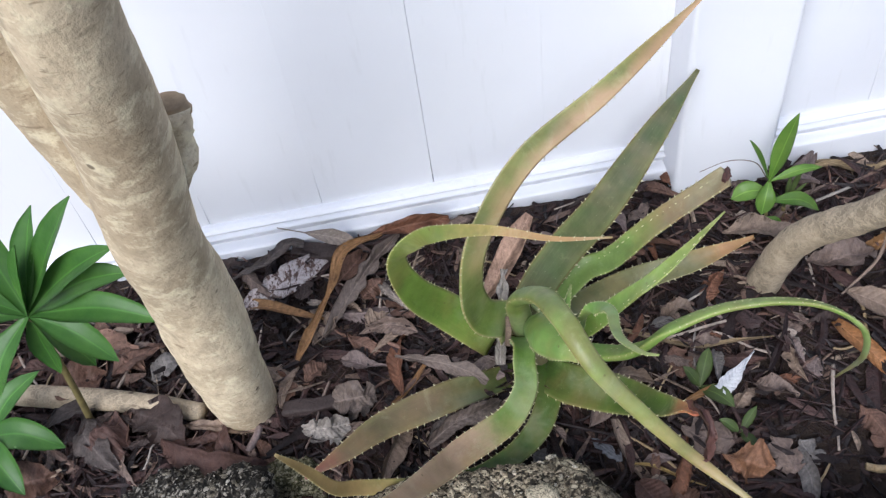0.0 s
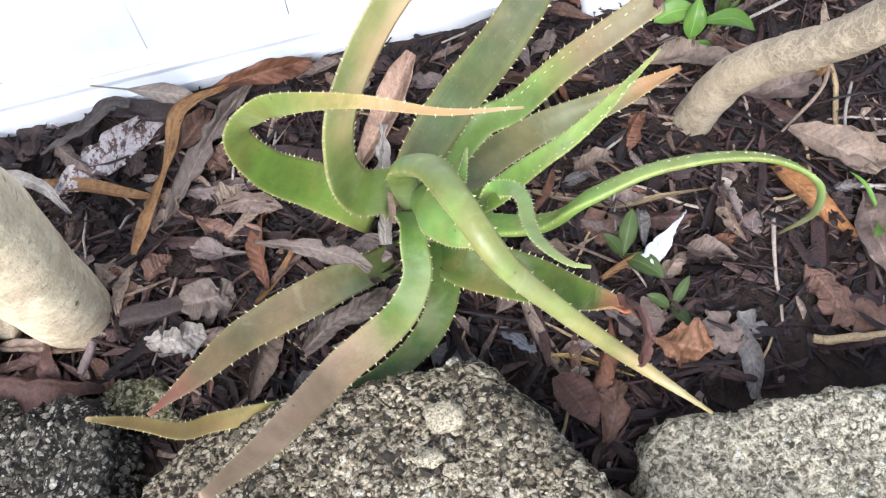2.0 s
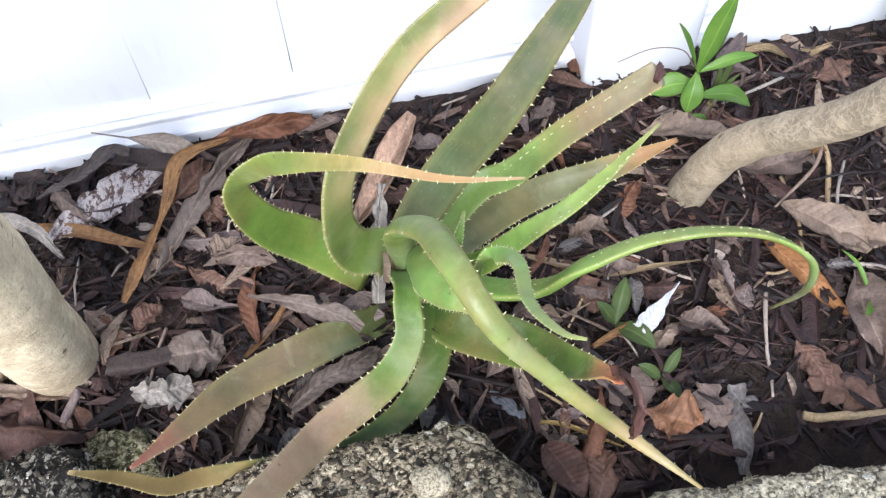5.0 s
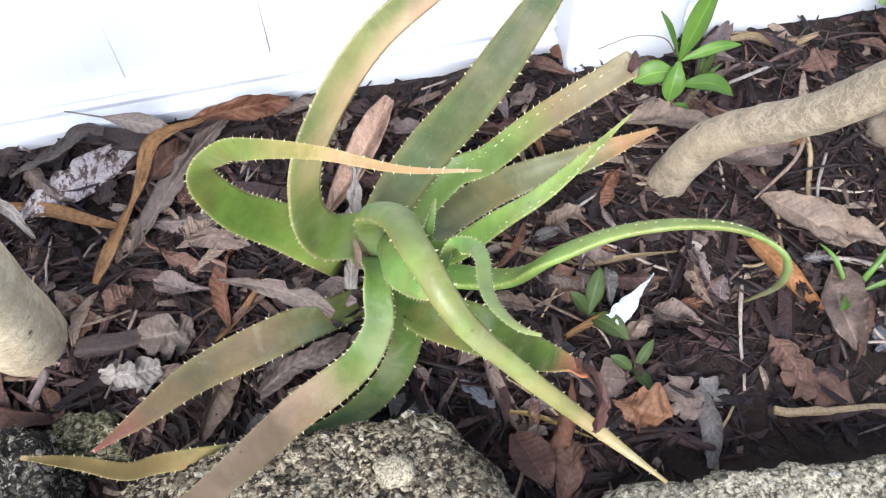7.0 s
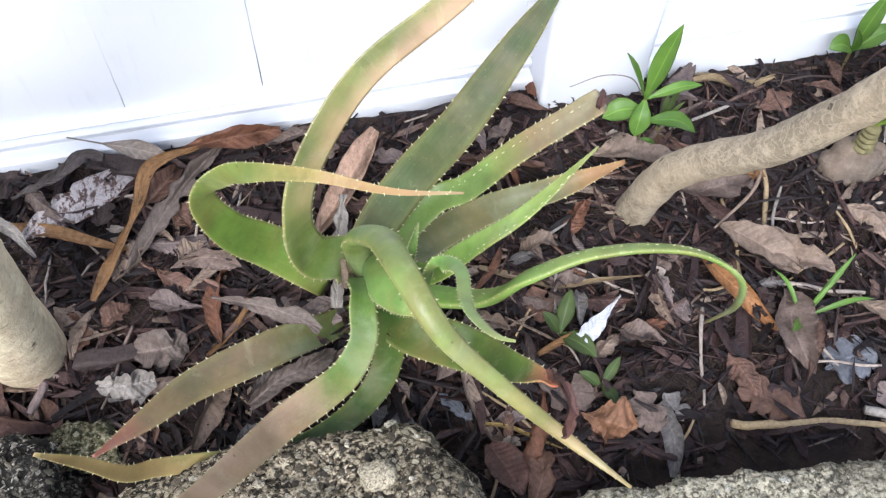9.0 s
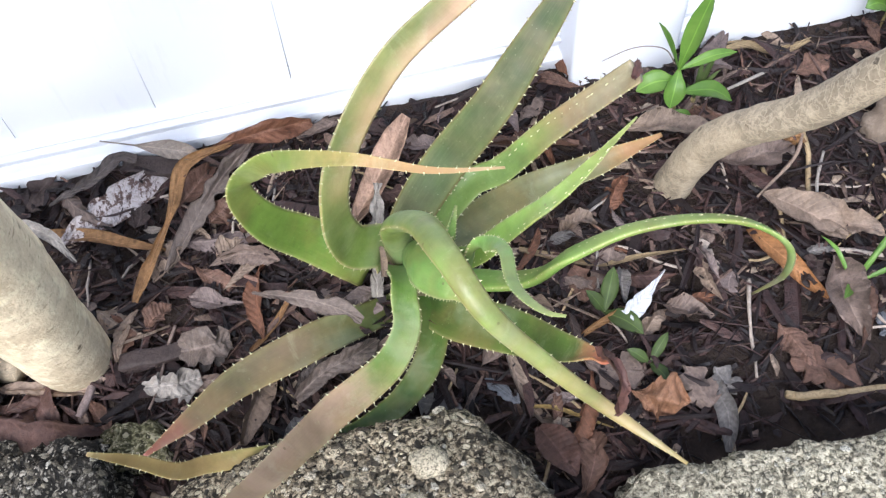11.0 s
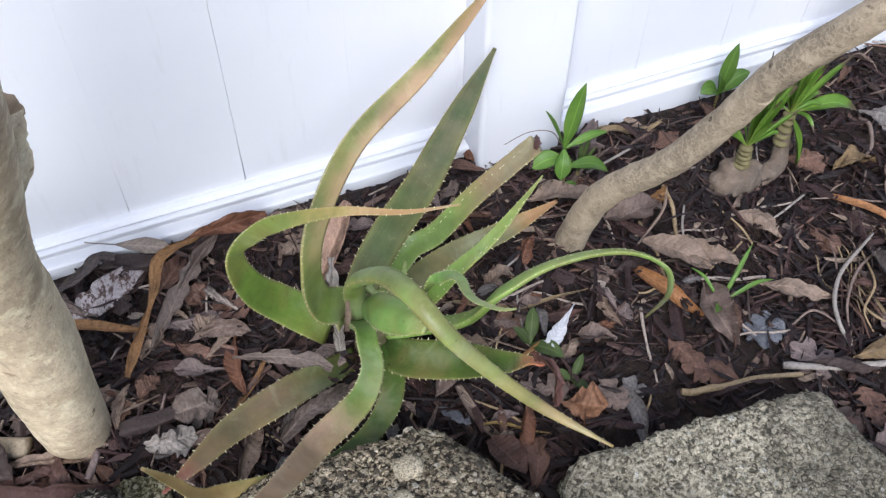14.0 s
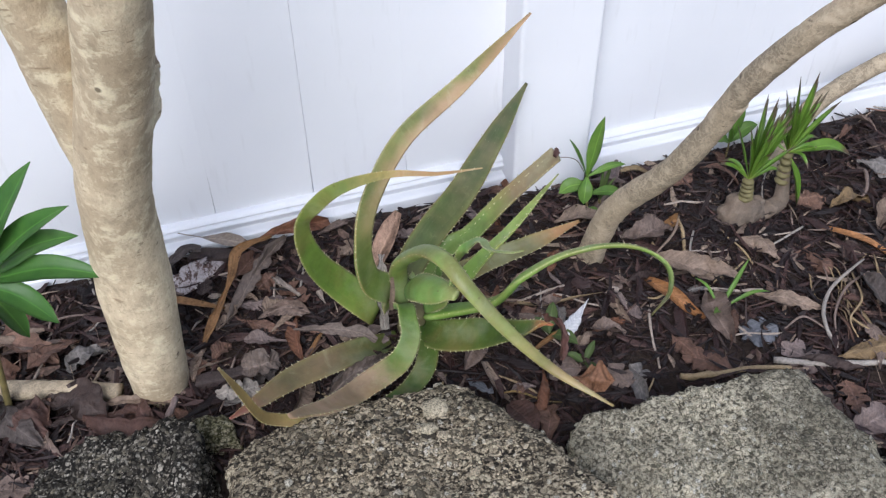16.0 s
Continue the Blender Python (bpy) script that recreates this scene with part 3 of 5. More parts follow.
rock = polytope_stone("edging_stone", (-0.03, -0.54, 0.0), [((0, 0.25, 1), 0.112), ((0, 1, 0.12), 0.140), ((-1, 0, 0.1), 0.185), ((1, 0.42, 0.1), 0.166), ((0, -1, 0), 0.13),
                      ((-0.5, 1, 0.1), 0.175), ((0, 0, -1), 0.12), ((0.25, 1, 1), 0.165)], "rough coquina edging stone full of shell grit", STONE, SHELLS, 6, 1.3, power=18, pebbles=5200, sizes=(0.0014, 0.0078))
stone_nodule(rock, (0.040, -0.468, 0.097), (0.0175, 0.0140, 0.009), SHELL_BIG, "large cream pebble set in the stone", 3)
NRND = random.Random(21)
for k in range(16):
    nx, ny = NRND.uniform(-0.17, 0.06), NRND.uniform(-0.62, -0.43)
    s = NRND.uniform(0.004, 0.0085)
    nz = 0.1040 - 0.25 * (ny + 0.54) - (0.03 if ny > -0.445 else 0.0)
    stone_nodule(rock, (nx, ny, nz), (s * NRND.uniform(1.0, 1.6), s, s * 0.7), NRND.choice((SHELL_BIG, SHELL_GREY, SHELL_BIG)), "pale shell set in the stone", k * 1.7)
stone_nodule(rock, (0.020, -0.500, 0.108), (0.012, 0.007, 0.006), SHELL_BIG, "cream shell set in the stone", 8)
polytope_stone("edging_stone", (0.335, -0.63, -0.01), [((-0.17, -0.10, 1), 0.086), ((0.16, 1, 0.1), 0.112), ((-1, 0.25, 0.1), 0.182), ((1, 0.12, 0.15), 0.172), ((0, -1, 0), 0.12), ((0, 0, -1), 0.12),
               ((-1, 1, 0.2), 0.185)], "pale grey flat-topped coquina edging stone", STONE_PALE, SHELLS_PALE, 6, 4.1, lump=0.012, pebbles=4200, sizes=(0.0010, 0.0052))
polytope_stone("edging_stone", (-0.335, -0.44, -0.01), [((-0.25, 0.1, 1), 0.068), ((0.15, 1, 0.2), 0.118), ((-1, 0.6, 0.1), 0.12), ((1, 0, 0.1), 0.108), ((0, -1, 0), 0.13), ((0, 0, -1), 0.12)],
               "dark weathered coquina edging stone", STONE_DARK, SHELLS_DARK, 6, 7.7, lump=0.022, pebbles=2600, sizes=(0.0015, 0.0062))
polytope_stone("edging_stone", (0.545, -0.71, -0.03), [((0.1, 0.15, 1), 0.07), ((0, 1, 0.2), 0.055), ((-1, 0, 0.1), 0.045), ((0.8, -0.6, 0.0), 0.045), ((1, 0.2, 0), 0.075), ((0, -1, 0), 0.15), ((0, 0, -1), 0.1)],
               "dark mossy coquina edging stone", STONE_DARK, SHELLS_DARK, 5, 9.2, pebbles=1500, sizes=(0.0013, 0.0042))
polytope_stone("edging_stone", (0.715, -0.80, -0.03), [((0.05, 0.1, 1), 0.078), ((0.4, 1, 0.15), 0.088), ((-0.8, 0.6, 0.1), 0.150), ((1, 0, 0.1), 0.15), ((-0.8, -0.4, 0), 0.12), ((0, -1, 0), 0.12), ((0, 0, -1), 0.1)],
               "pale beige coquina edging stone", STONE_PALE, SHELLS_PALE, 5, 12.4, pebbles=2500, sizes=(0.0014, 0.0052))
polytope_stone("small_stone", (-0.222, -0.352, 0.0), [((0, 0.2, 1), 0.03), ((0, 1, 0.3), 0.026), ((-1, 0, 0.2), 0.032), ((1, 0.2, 0.1), 0.03), ((0, -1, 0.2), 0.022), ((0, 0, -1), 0.04)],
               "small mossy stone between the edging stones", MOSS, SHELLS, 5, 2.2, pebbles=160, sizes=(0.001, 0.0028))


# ---- aloe ----
def aloe_leaf(parent, points, widths, ups, material, thick=0.010, channel=0.0025, label="", spines=0.010, ridge=None, n=64):
    p, length = spline(points, n)
    g = np.linspace(0, 1, n)
    w = np.interp(g, np.linspace(0, 1, len(widths)), widths)
    w = np.convolve(np.r_[[w[0]] * 3, w, [w[-1]] * 3], np.ones(7) / 7, 'valid')
    up = np.array(ups, float).reshape(-1, 3)
    up = np.stack([np.interp(g, np.linspace(0, 1, len(up)), up[:, k]) for k in range(3)], -1)
    t, s, u = frames_along(p, up)
    wmax = max(widths)
    top = np.linspace(-1, 1, 13)
    ring = [(x, 1) for x in top] + [(x, -1) for x in top[-2:0:-1]]
    verts, faces, along, across = [], [], [], []
    m = len(ring)
    for i in range(n):
        rel = w[i] / wmax
        for x, side in ring:
            belly = max(1 - x * x, 0.0)
            h = (0.0013 * (1 - x ** 8) - channel * belly) * rel if side > 0 else (-thick * belly ** 0.55 - 0.0013 * (1 - x ** 8)) * rel
            wob = 0.0012 * noise.noise(Vector((i * 0.21, x * 0.6, points[0][0] * 90))) * rel
            verts.append(p[i] + s[i] * x * w[i] / 2 + u[i] * (h + wob))
            along.append(g[i])
            across.append(x)
    for i in range(n - 1):
        for k in range(m):
            b = (k + 1) % m
            faces.append((i * m + k, (i + 1) * m + k, (i + 1) * m + b, i * m + b))
    faces.append(tuple(range(m)))
    faces.append(tuple((n - 1) * m + k for k in range(m))[::-1])
    leaf = fix(mesh_object("leaf", verts, faces, material, label=label, attrs={"along": along, "across": across}), parent)
    if spines:
        rnd = random.Random(int(length * 1e5))
        sv, sf = [], []
        count = int(length / spines)
        for side in (-1, 1):
            for j in range(1, count):
                a = (j + rnd.uniform(-0.25, 0.25)) / count
                if a < 0.04 or a > 0.985:
                    continue
                i = min(int(a * (n - 1)), n - 2)
                f = a * (n - 1) - i
                at = p[i] * (1 - f) + p[i + 1] * f + s[i] * side * (w[i] * (1 - f) + w[i + 1] * f) / 2
                size = min(0.0021, 0.0008 + 0.058 * w[i]) * rnd.uniform(0.6, 1.2)
                tip = at + s[i] * side * size * 1.05 + t[i] * size * 0.55
                o = len(sv)
                inn = -s[i] * side * 0.0008
                sv += [at - t[i] * size * 0.55 + inn, at + t[i] * size * 0.55 + inn, at + u[i] * size * 0.32 + inn, at - u[i] * size * 0.40 + inn, tip]
                sf += [(o, o + 2, o + 4), (o + 2, o + 1, o + 4), (o + 1, o + 3, o + 4), (o + 3, o, o + 4)]
        for j in range(2, count if ridge is not None else 0):
            a = (j + rnd.uniform(-0.3, 0.3)) / count
            if a > 0.93:
                continue
            i = int(a * (n - 1))
            x = ridge + 0.05 * math.sin(a * 9)
            at = p[i] + s[i] * x * w[i] / 2 + u[i] * (0.0009 - channel * (1 - x * x)) * w[i] / wmax
            l, o = rnd.uniform(0.0014, 0.0028), len(sv)
            sv += [at - t[i] * l, at + s[i] * 0.0008, at - s[i] * 0.0008, at + t[i] * l, at + u[i] * 0.0012 + t[i] * l * 0.3]
            sf += [(o, o + 1, o + 4), (o + 1, o + 3, o + 4), (o + 3, o + 2, o + 4), (o + 2, o, o + 4)]
        q = mesh_object("spiny_edge", sv, sf, SPINE, smooth=False)
        q.parent = leaf
        tagged(q, "cream spines along both leaf edges", kind="stuff")
    return leaf


G_DULL, G_MID, G_BRIGHT = (0.125, 0.20, 0.034), (0.16, 0.26, 0.04), (0.155, 0.295, 0.04)
ORANGE, TIP_TAN = (0.36, 0.20, 0.09), (0.42, 0.25, 0.10)
ALOE_ARC = aloe_material("aloe_arc", G_MID, (0.205, 0.23, 0.075), (0.29, 0.20, 0.08), 0.90, 0.85, (0.42, 0.27, 0.16), 1.0, 0.22)
ALOE_LOOP = aloe_material("aloe_loop", G_DULL, G_MID, TIP_TAN, 0.80, 0.45, (0.30, 0.20, 0.10), 0.0, 0.3)
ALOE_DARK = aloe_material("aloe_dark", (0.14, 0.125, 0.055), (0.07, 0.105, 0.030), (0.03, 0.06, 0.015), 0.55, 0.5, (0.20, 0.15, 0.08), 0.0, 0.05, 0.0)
ALOE_CUT = aloe_material("aloe_cut", G_MID, (0.14, 0.215, 0.045), (0.21, 0.15, 0.075), 0.66)
ALOE_YOUNG = aloe_material("aloe_young", G_BRIGHT, (0.18, 0.29, 0.058), (0.25, 0.31, 0.08), 0.9)
ALOE_HOOK = aloe_material("aloe_hook", G_BRIGHT, (0.18, 0.28, 0.06), (0.13, 0.135, 0.055), 0.86)
ALOE_OLD = aloe_material("aloe_old", (0.13, 0.16, 0.05), (0.175, 0.165, 0.06), ORANGE, 0.82)
ALOE_FRONT = aloe_material("aloe_front", (0.135, 0.25, 0.045), (0.15, 0.245, 0.048), (0.34, 0.235, 0.145), 0.42, 0.7, (0.40, 0.255, 0.175), 0.3, 0.30)
ALOE_FLAT = aloe_material("aloe_flat", (0.06, 0.11, 0.022), (0.118, 0.100, 0.042), (0.24, 0.07, 0.045), 0.90, 0.4, (0.24, 0.145, 0.10), 0.0, 0.15)
# deep green, darkened further for the shade under the front leaf
ALOE_TAIL = aloe_material("aloe_tail", (0.085, 0.16, 0.02), (0.065, 0.115, 0.02), (0.31, 0.22, 0.085), 0.62)
ALOE_RED = aloe_material("aloe_red", (0.055, 0.10, 0.015), (0.08, 0.13, 0.020), (0.46, 0.15, 0.075), 0.92)
ALOE_CORE = aloe_material("aloe_core", (0.13, 0.235, 0.055), (0.15, 0.275, 0.062), (0.24, 0.28, 0.09), 0.9)
ALOE_DROOP = aloe_material("aloe_droop", (0.17, 0.25, 0.055), (0.185, 0.27, 0.062), (0.33, 0.26, 0.10), 0.80, 0.5, (0.34, 0.25, 0.125), 0.0, 0.1)

aloe = thing("aloe_plant", (0.075, -0.26, 0.0), "sprawling green aloe with spiny leaves browning at the tips", "succulent plant")
aloe_leaf(aloe, [(0.058, -0.229, 0.033), (0.052, -0.235, 0.071), (0.022, -0.257, 0.119), (0.013, -0.271, 0.191), (0.03, -0.26, 0.259), (0.084, -0.224, 0.313), (0.172, -0.191, 0.353), (0.290, -0.124, 0.393)],
          [0.044, 0.044, 0.036, 0.029, 0.026, 0.023, 0.016, 0.002], [(0.3, -0.6, 0.6), (0.5, -0.6, 0.4), (0.3, -0.7, 0.6), (0, -0.6, 0.8)], ALOE_ARC, label="tall arching green leaf flushed orange towards its tip")
aloe_leaf(aloe, [(0.035, -0.228, 0.025), (-0.014, -0.223, 0.092), (-0.046, -0.241, 0.161), (-0.058, -0.260, 0.238), (-0.035, -0.283, 0.293), (-0.007, -0.316, 0.334), (0.033, -0.351, 0.364), (0.077, -0.382, 0.376), (0.119, -0.399, 0.385)],
          [0.046, 0.046, 0.040, 0.030, 0.022, 0.0175, 0.011, 0.0062, 0.001], [(0.1, -0.6, 0.7), (0.2, -0.65, 0.6), (0.3, -0.6, 0.6), (0.1, -0.6, 0.7), (0, -0.4, 0.9)], ALOE_LOOP, thick=0.013, label="green leaf looped back over itself with a dry tan tip")
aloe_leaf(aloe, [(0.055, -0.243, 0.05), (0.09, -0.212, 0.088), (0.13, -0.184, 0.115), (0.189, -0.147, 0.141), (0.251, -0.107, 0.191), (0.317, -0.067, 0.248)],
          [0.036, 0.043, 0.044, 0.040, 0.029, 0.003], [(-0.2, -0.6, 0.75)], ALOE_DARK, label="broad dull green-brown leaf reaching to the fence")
aloe_leaf(aloe, [(0.090, -0.238, 0.075), (0.147, -0.203, 0.095), (0.180, -0.208, 0.116), (0.228, -0.212, 0.169), (0.29, -0.228, 0.24)],
          [0.032, 0.031, 0.028, 0.026, 0.024], [(0.0, -0.2, 0.9), (-0.5, -0.2, 0.7)], ALOE_CUT, thick=0.012, channel=0.005, ridge=-0.5, label="green leaf with its brown end cut off square")
v, f, a = blade([(0.283, -0.240, 0.246), (0.291, -0.229, 0.244), (0.298, -0.217, 0.240)], [0.006, 0.009, 0.008, 0.004], [(0.6, -0.25, 0.75)], 20, 0.003, 0.4, 0.003, 7.0, 7, 0.35)
fix(mesh_object("cut_end", v, f, MAROON, attrs=a, label="dark dried rim of the cut"), aloe)
aloe_leaf(aloe, [(0.100, -0.258, 0.065), (0.127, -0.29, 0.107), (0.162, -0.303, 0.163), (0.202, -0.312, 0.216), (0.265, -0.291, 0.26)],
          [0.026, 0.024, 0.020, 0.014, 0.0015], [(0.2, -0.4, 0.7), (-0.3, 0.2, 0.9)], ALOE_YOUNG, thick=0.008, ridge=0.55, label="bright green young leaf with a sharp tip")
aloe_leaf(aloe, [(0.112, -0.238, 0.06), (0.175, -0.192, 0.026), (0.228, -0.173, 0.02), (0.297, -0.17, 0.03), (0.38, -0.158, 0.04)],
          [0.036, 0.036, 0.033, 0.027, 0.004], [(0.0, -0.35, 0.9)], ALOE_OLD, channel=0.009, label="old dull leaf folded into a trough with an orange tip")
aloe_leaf(aloe, [(0.095, -0.268, 0.045), (0.169, -0.315, 0.087), (0.208, -0.328, 0.135), (0.268, -0.333, 0.162), (0.342, -0.35, 0.168), (0.394, -0.37, 0.138), (0.408, -0.375, 0.083), (0.396, -0.362, 0.025)],
          [0.032, 0.029, 0.023, 0.018, 0.015, 0.0115, 0.0075, 0.002], [(0.0, 0.25, 0.8), (0.1, 0.45, 0.8), (0.8, 0.3, 0.3)], ALOE_HOOK, thick=0.011, channel=-0.001, ridge=-0.15, label="long green leaf arching over with a hooked end")
aloe_leaf(aloe, [(0.070, -0.238, 0.050), (0.062, -0.249, 0.125), (0.079, -0.290, 0.184), (0.088, -0.354, 0.227), (0.108, -0.404, 0.209), (0.146, -0.428, 0.154), (0.196, -0.461, 0.099), (0.251, -0.519, 0.075)],
          [0.028, 0.028, 0.029, 0.024, 0.0185, 0.0160, 0.0130, 0.002], [(-0.25, 0.7, 0.3), (-0.1, 0.4, 0.9), (-0.2, -0.5, 0.7), (0.2, -0.6, 0.8)], ALOE_DROOP, thick=0.009, channel=-0.006, spines=0.016, label="thick leaf arched out and drooping onto the stone")
aloe_leaf(aloe, [(0.090, -0.285, 0.08), (0.106, -0.325, 0.13), (0.110, -0.337, 0.17), (0.110, -0.344, 0.20), (0.114, -0.354, 0.228), (0.119, -0.367, 0.25), (0.123, -0.382, 0.268), (0.123, -0.398, 0.28), (0.119, -0.417, 0.29), (0.117, -0.437, 0.303), (0.12, -0.458, 0.318), (0.126, -0.473, 0.328), (0.134, -0.481, 0.335)],
          [0.030, 0.029, 0.026, 0.024, 0.022, 0.019, 0.014, 0.0115, 0.0105, 0.0105, 0.0095, 0.007, 0.001], [(0.5, -0.55, 0.5), (0.5, -0.5, 0.55), (0.3, -0.5, 0.7), (-0.1, -0.45, 0.85), (0.2, -0.1, 0.9), (0.1, -0.3, 0.9)], ALOE_CORE, thick=0.005, channel=-0.001, spines=0.005, label="small curled spiny inner leaf")
aloe_leaf(aloe, [(0.058, -0.25, 0.06), (0.062, -0.278, 0.080), (0.057, -0.303, 0.084), (0.052, -0.331, 0.075), (0.031, -0.357, 0.068), (0.002, -0.379, 0.077), (-0.025, -0.396, 0.085), (-0.046, -0.415, 0.098), (-0.085, -0.466, 0.155), (-0.108, -0.492, 0.189), (-0.128, -0.512, 0.214)],
          [0.028, 0.027, 0.027, 0.029, 0.032, 0.031, 0.028, 0.026, 0.022, 0.017, 0.007], [(0.2, -0.5, 0.7), (0.2, -0.45, 0.8), (0.2, -0.3, 0.9), (0.1, -0.1, 0.9), (0.15, -0.15, 0.9)], ALOE_FRONT, thick=0.011, channel=0.0035, label="long brown-green leaf hanging forward over the stone")
aloe_leaf(aloe, [(0.080, -0.262, 0.030), (0.086, -0.297, 0.030), (0.068, -0.345, 0.031), (0.039, -0.378, 0.036), (0.003, -0.400, 0.043), (-0.031, -0.411, 0.050), (-0.070, -0.413, 0.058), (-0.107, -0.414, 0.072), (-0.139, -0.419, 0.094), (-0.157, -0.431, 0.126), (-0.172, -0.438, 0.182), (-0.187, -0.449, 0.241)],
          [0.028, 0.029, 0.029, 0.025, 0.021, 0.019, 0.0175, 0.0165, 0.015, 0.012, 0.0095, 0.002], [(0.1, -0.3, 0.9), (0.1, -0.3, 0.9), (0.1, -0.2, 0.95), (0.4, -0.4, 0.5), (0.5, -0.5, 0.4)], ALOE_TAIL, thick=0.007, label="lower green leaf with a twisted yellow tail")
aloe_leaf(aloe, [(0.055, -0.262, 0.0), (0.022, -0.278, 0.016), (-0.01, -0.291, 0.030), (-0.049, -0.307, 0.042), (-0.111, -0.333, 0.056), (-0.153, -0.364, 0.07), (-0.192, -0.396, 0.09)],
          [0.026, 0.033, 0.037, 0.036, 0.030, 0.019, 0.002], [(0.0, -0.35, 0.9)], ALOE_FLAT, channel=0.005, label="flat brown leaf with a dark red tip")
aloe_leaf(aloe, [(0.08, -0.28, 0.03), (0.10, -0.315, 0.045), (0.14, -0.360, 0.080), (0.168, -0.410, 0.130), (0.185, -0.440, 0.166), (0.189, -0.452, 0.176)],
          [0.042, 0.046, 0.045, 0.037, 0.025, 0.011], [(0.0, -0.5, 0.8), (0.0, -0.5, 0.8), (0.3, -0.4, 0.7)], ALOE_RED, channel=0.005, label="dark green leaf ending in a shrivelled red tip")
v, f, a = blade([(0.186, -0.444, 0.173), (0.191, -0.457, 0.186), (0.193, -0.470, 0.183), (0.192, -0.480, 0.170), (0.189, -0.487, 0.150)], [0.013, 0.012, 0.011, 0.012, 0.004], [(0.3, -0.4, 0.7), (0.6, -0.5, 0.5)], 26, 0.0010, 0.9, 0.006, 4.0, 9, 0.3)
fix(mesh_object("shrivelled_tip", v, f, MAROON, attrs=a, label="dark maroon shrivelled leaf end"), aloe)
aloe_leaf(aloe, [(0.072, -0.262, 0.090), (0.078, -0.290, 0.120), (0.088, -0.322, 0.140), (0.098, -0.348, 0.158), (0.104, -0.362, 0.164)], [0.026, 0.040, 0.044, 0.034, 0.012], [(-0.15, -0.5, 0.8)], ALOE_CORE, thick=0.010, channel=-0.010, spines=0.0045, n=40,
          label="short bulging inner leaf with a toothed rim")

# inner rosette of the aloe
def cup_leaf(points, widths, ups, label):
    aloe_leaf(aloe, points, widths, ups, ALOE_CORE, thick=0.007, channel=0.007, spines=0.005, n=30, label=label)


cup_leaf([(0.102, -0.270, 0.07), (0.109, -0.273, 0.112), (0.114, -0.271, 0.138), (0.119, -0.265, 0.156)], [0.014, 0.013, 0.010, 0.002], [(0.1, -0.7, 0.5)], "short upright inner leaf")
v, f = tube([(0.075, -0.255, -0.02), (0.078, -0.258, 0.02), (0.080, -0.260, 0.045)], [0.022, 0.022, 0.015], 16, 16, 0.15, 40)
fix(mesh_object("stem", v, f, plain_material("aloe_stem", (0.17, 0.15, 0.07), 0.7, 80), label="short stem hidden under the leaf bases"), aloe)
v, f, a = blade([(0.045, -0.262, 0.06), (0.047, -0.268, 0.10), (0.046, -0.275, 0.135)], [0.006, 0.007, 0.004], [(-0.2, -0.8, 0.5)], 14, 0.0008, 0.3)
fix(mesh_object("dry_sheath", v, f, DRY["tan"], attrs=a, label="narrow dry tan leaf sheath"), aloe)

# ---- trees ----
tree = thing("tree", (-0.285, -0.245, 0.0), "smooth pale tan shrub trunk forking low beside the fence", "tree")
v, f = tube([(-0.278, -0.224, -0.05), (-0.274, -0.238, 0.0), (-0.271, -0.245, 0.03), (-0.266, -0.261, 0.139), (-0.256, -0.277, 0.272), (-0.245, -0.315, 0.39), (-0.211, -0.369, 0.542), (-0.185, -0.429, 0.682), (-0.158, -0.48, 0.86), (-0.14, -0.50, 1.15)],
            [0.034, 0.040, 0.043, 0.0375, 0.0345, 0.0320, 0.0270, 0.0215, 0.020, 0.019], 190, 48, 0.055, 22)
fix(mesh_object("trunk", v, f, BARK), tree)
v, f = tube([(-0.246, -0.298, 0.36), (-0.247, -0.308, 0.42), (-0.250, -0.316, 0.47), (-0.255, -0.324, 0.52), (-0.260, -0.336, 0.595), (-0.274, -0.352, 0.69), (-0.31, -0.39, 0.95)], [0.026, 0.030, 0.0285, 0.028, 0.026, 0.023, 0.019], 110, 40, 0.07, 26, seed=3)
fix(mesh_object("limb", v, f, BARK), tree)
v, f = tube([(-0.220, -0.335, 0.45), (-0.195, -0.327, 0.487), (-0.186, -0.324, 0.530)], [0.014, 0.0150, 0.0135], 30, 28, 0.30, 55, seed=5)
stub = fix(mesh_object("stub", v, f, BARK, label="sawn-off side stub"), tree)
v, f = tube([(-0.1865, -0.324, 0.524), (-0.186, -0.324, 0.5345)], [0.0135, 0.0118], 6, 20, 0.35, 70)
cutface = mesh_object("cut_face", v, f, WOOD_CUT)
cutface.parent = stub

tree = thing("tree", (0.378, -0.203, 0.0), "grey-brown shrub stem bent low and leaning out over the bed", "tree")
v, f = tube([(0.380, -0.190, -0.05), (0.379, -0.202, 0.0), (0.387, -0.236, 0.12), (0.421, -0.305, 0.235), (0.44, -0.345, 0.325), (0.446, -0.365, 0.375)],
            [0.022, 0.020, 0.0185, 0.0172, 0.016, 0.0156], 110, 32, 0.12, 34, seed=9)
fix(mesh_object("trunk", v, f, BARK_GREY), tree)
v, f = tube([(0.440, -0.342, 0.32), (0.448, -0.378, 0.405), (0.463, -0.418, 0.475), (0.487, -0.452, 0.532), (0.54, -0.50, 0.62), (0.64, -0.55, 0.85)], [0.0150, 0.0152, 0.0148, 0.0142, 0.014, 0.013], 90, 32, 0.16, 30, seed=9)
fix(mesh_object("limb", v, f, BARK_GREY), tree)

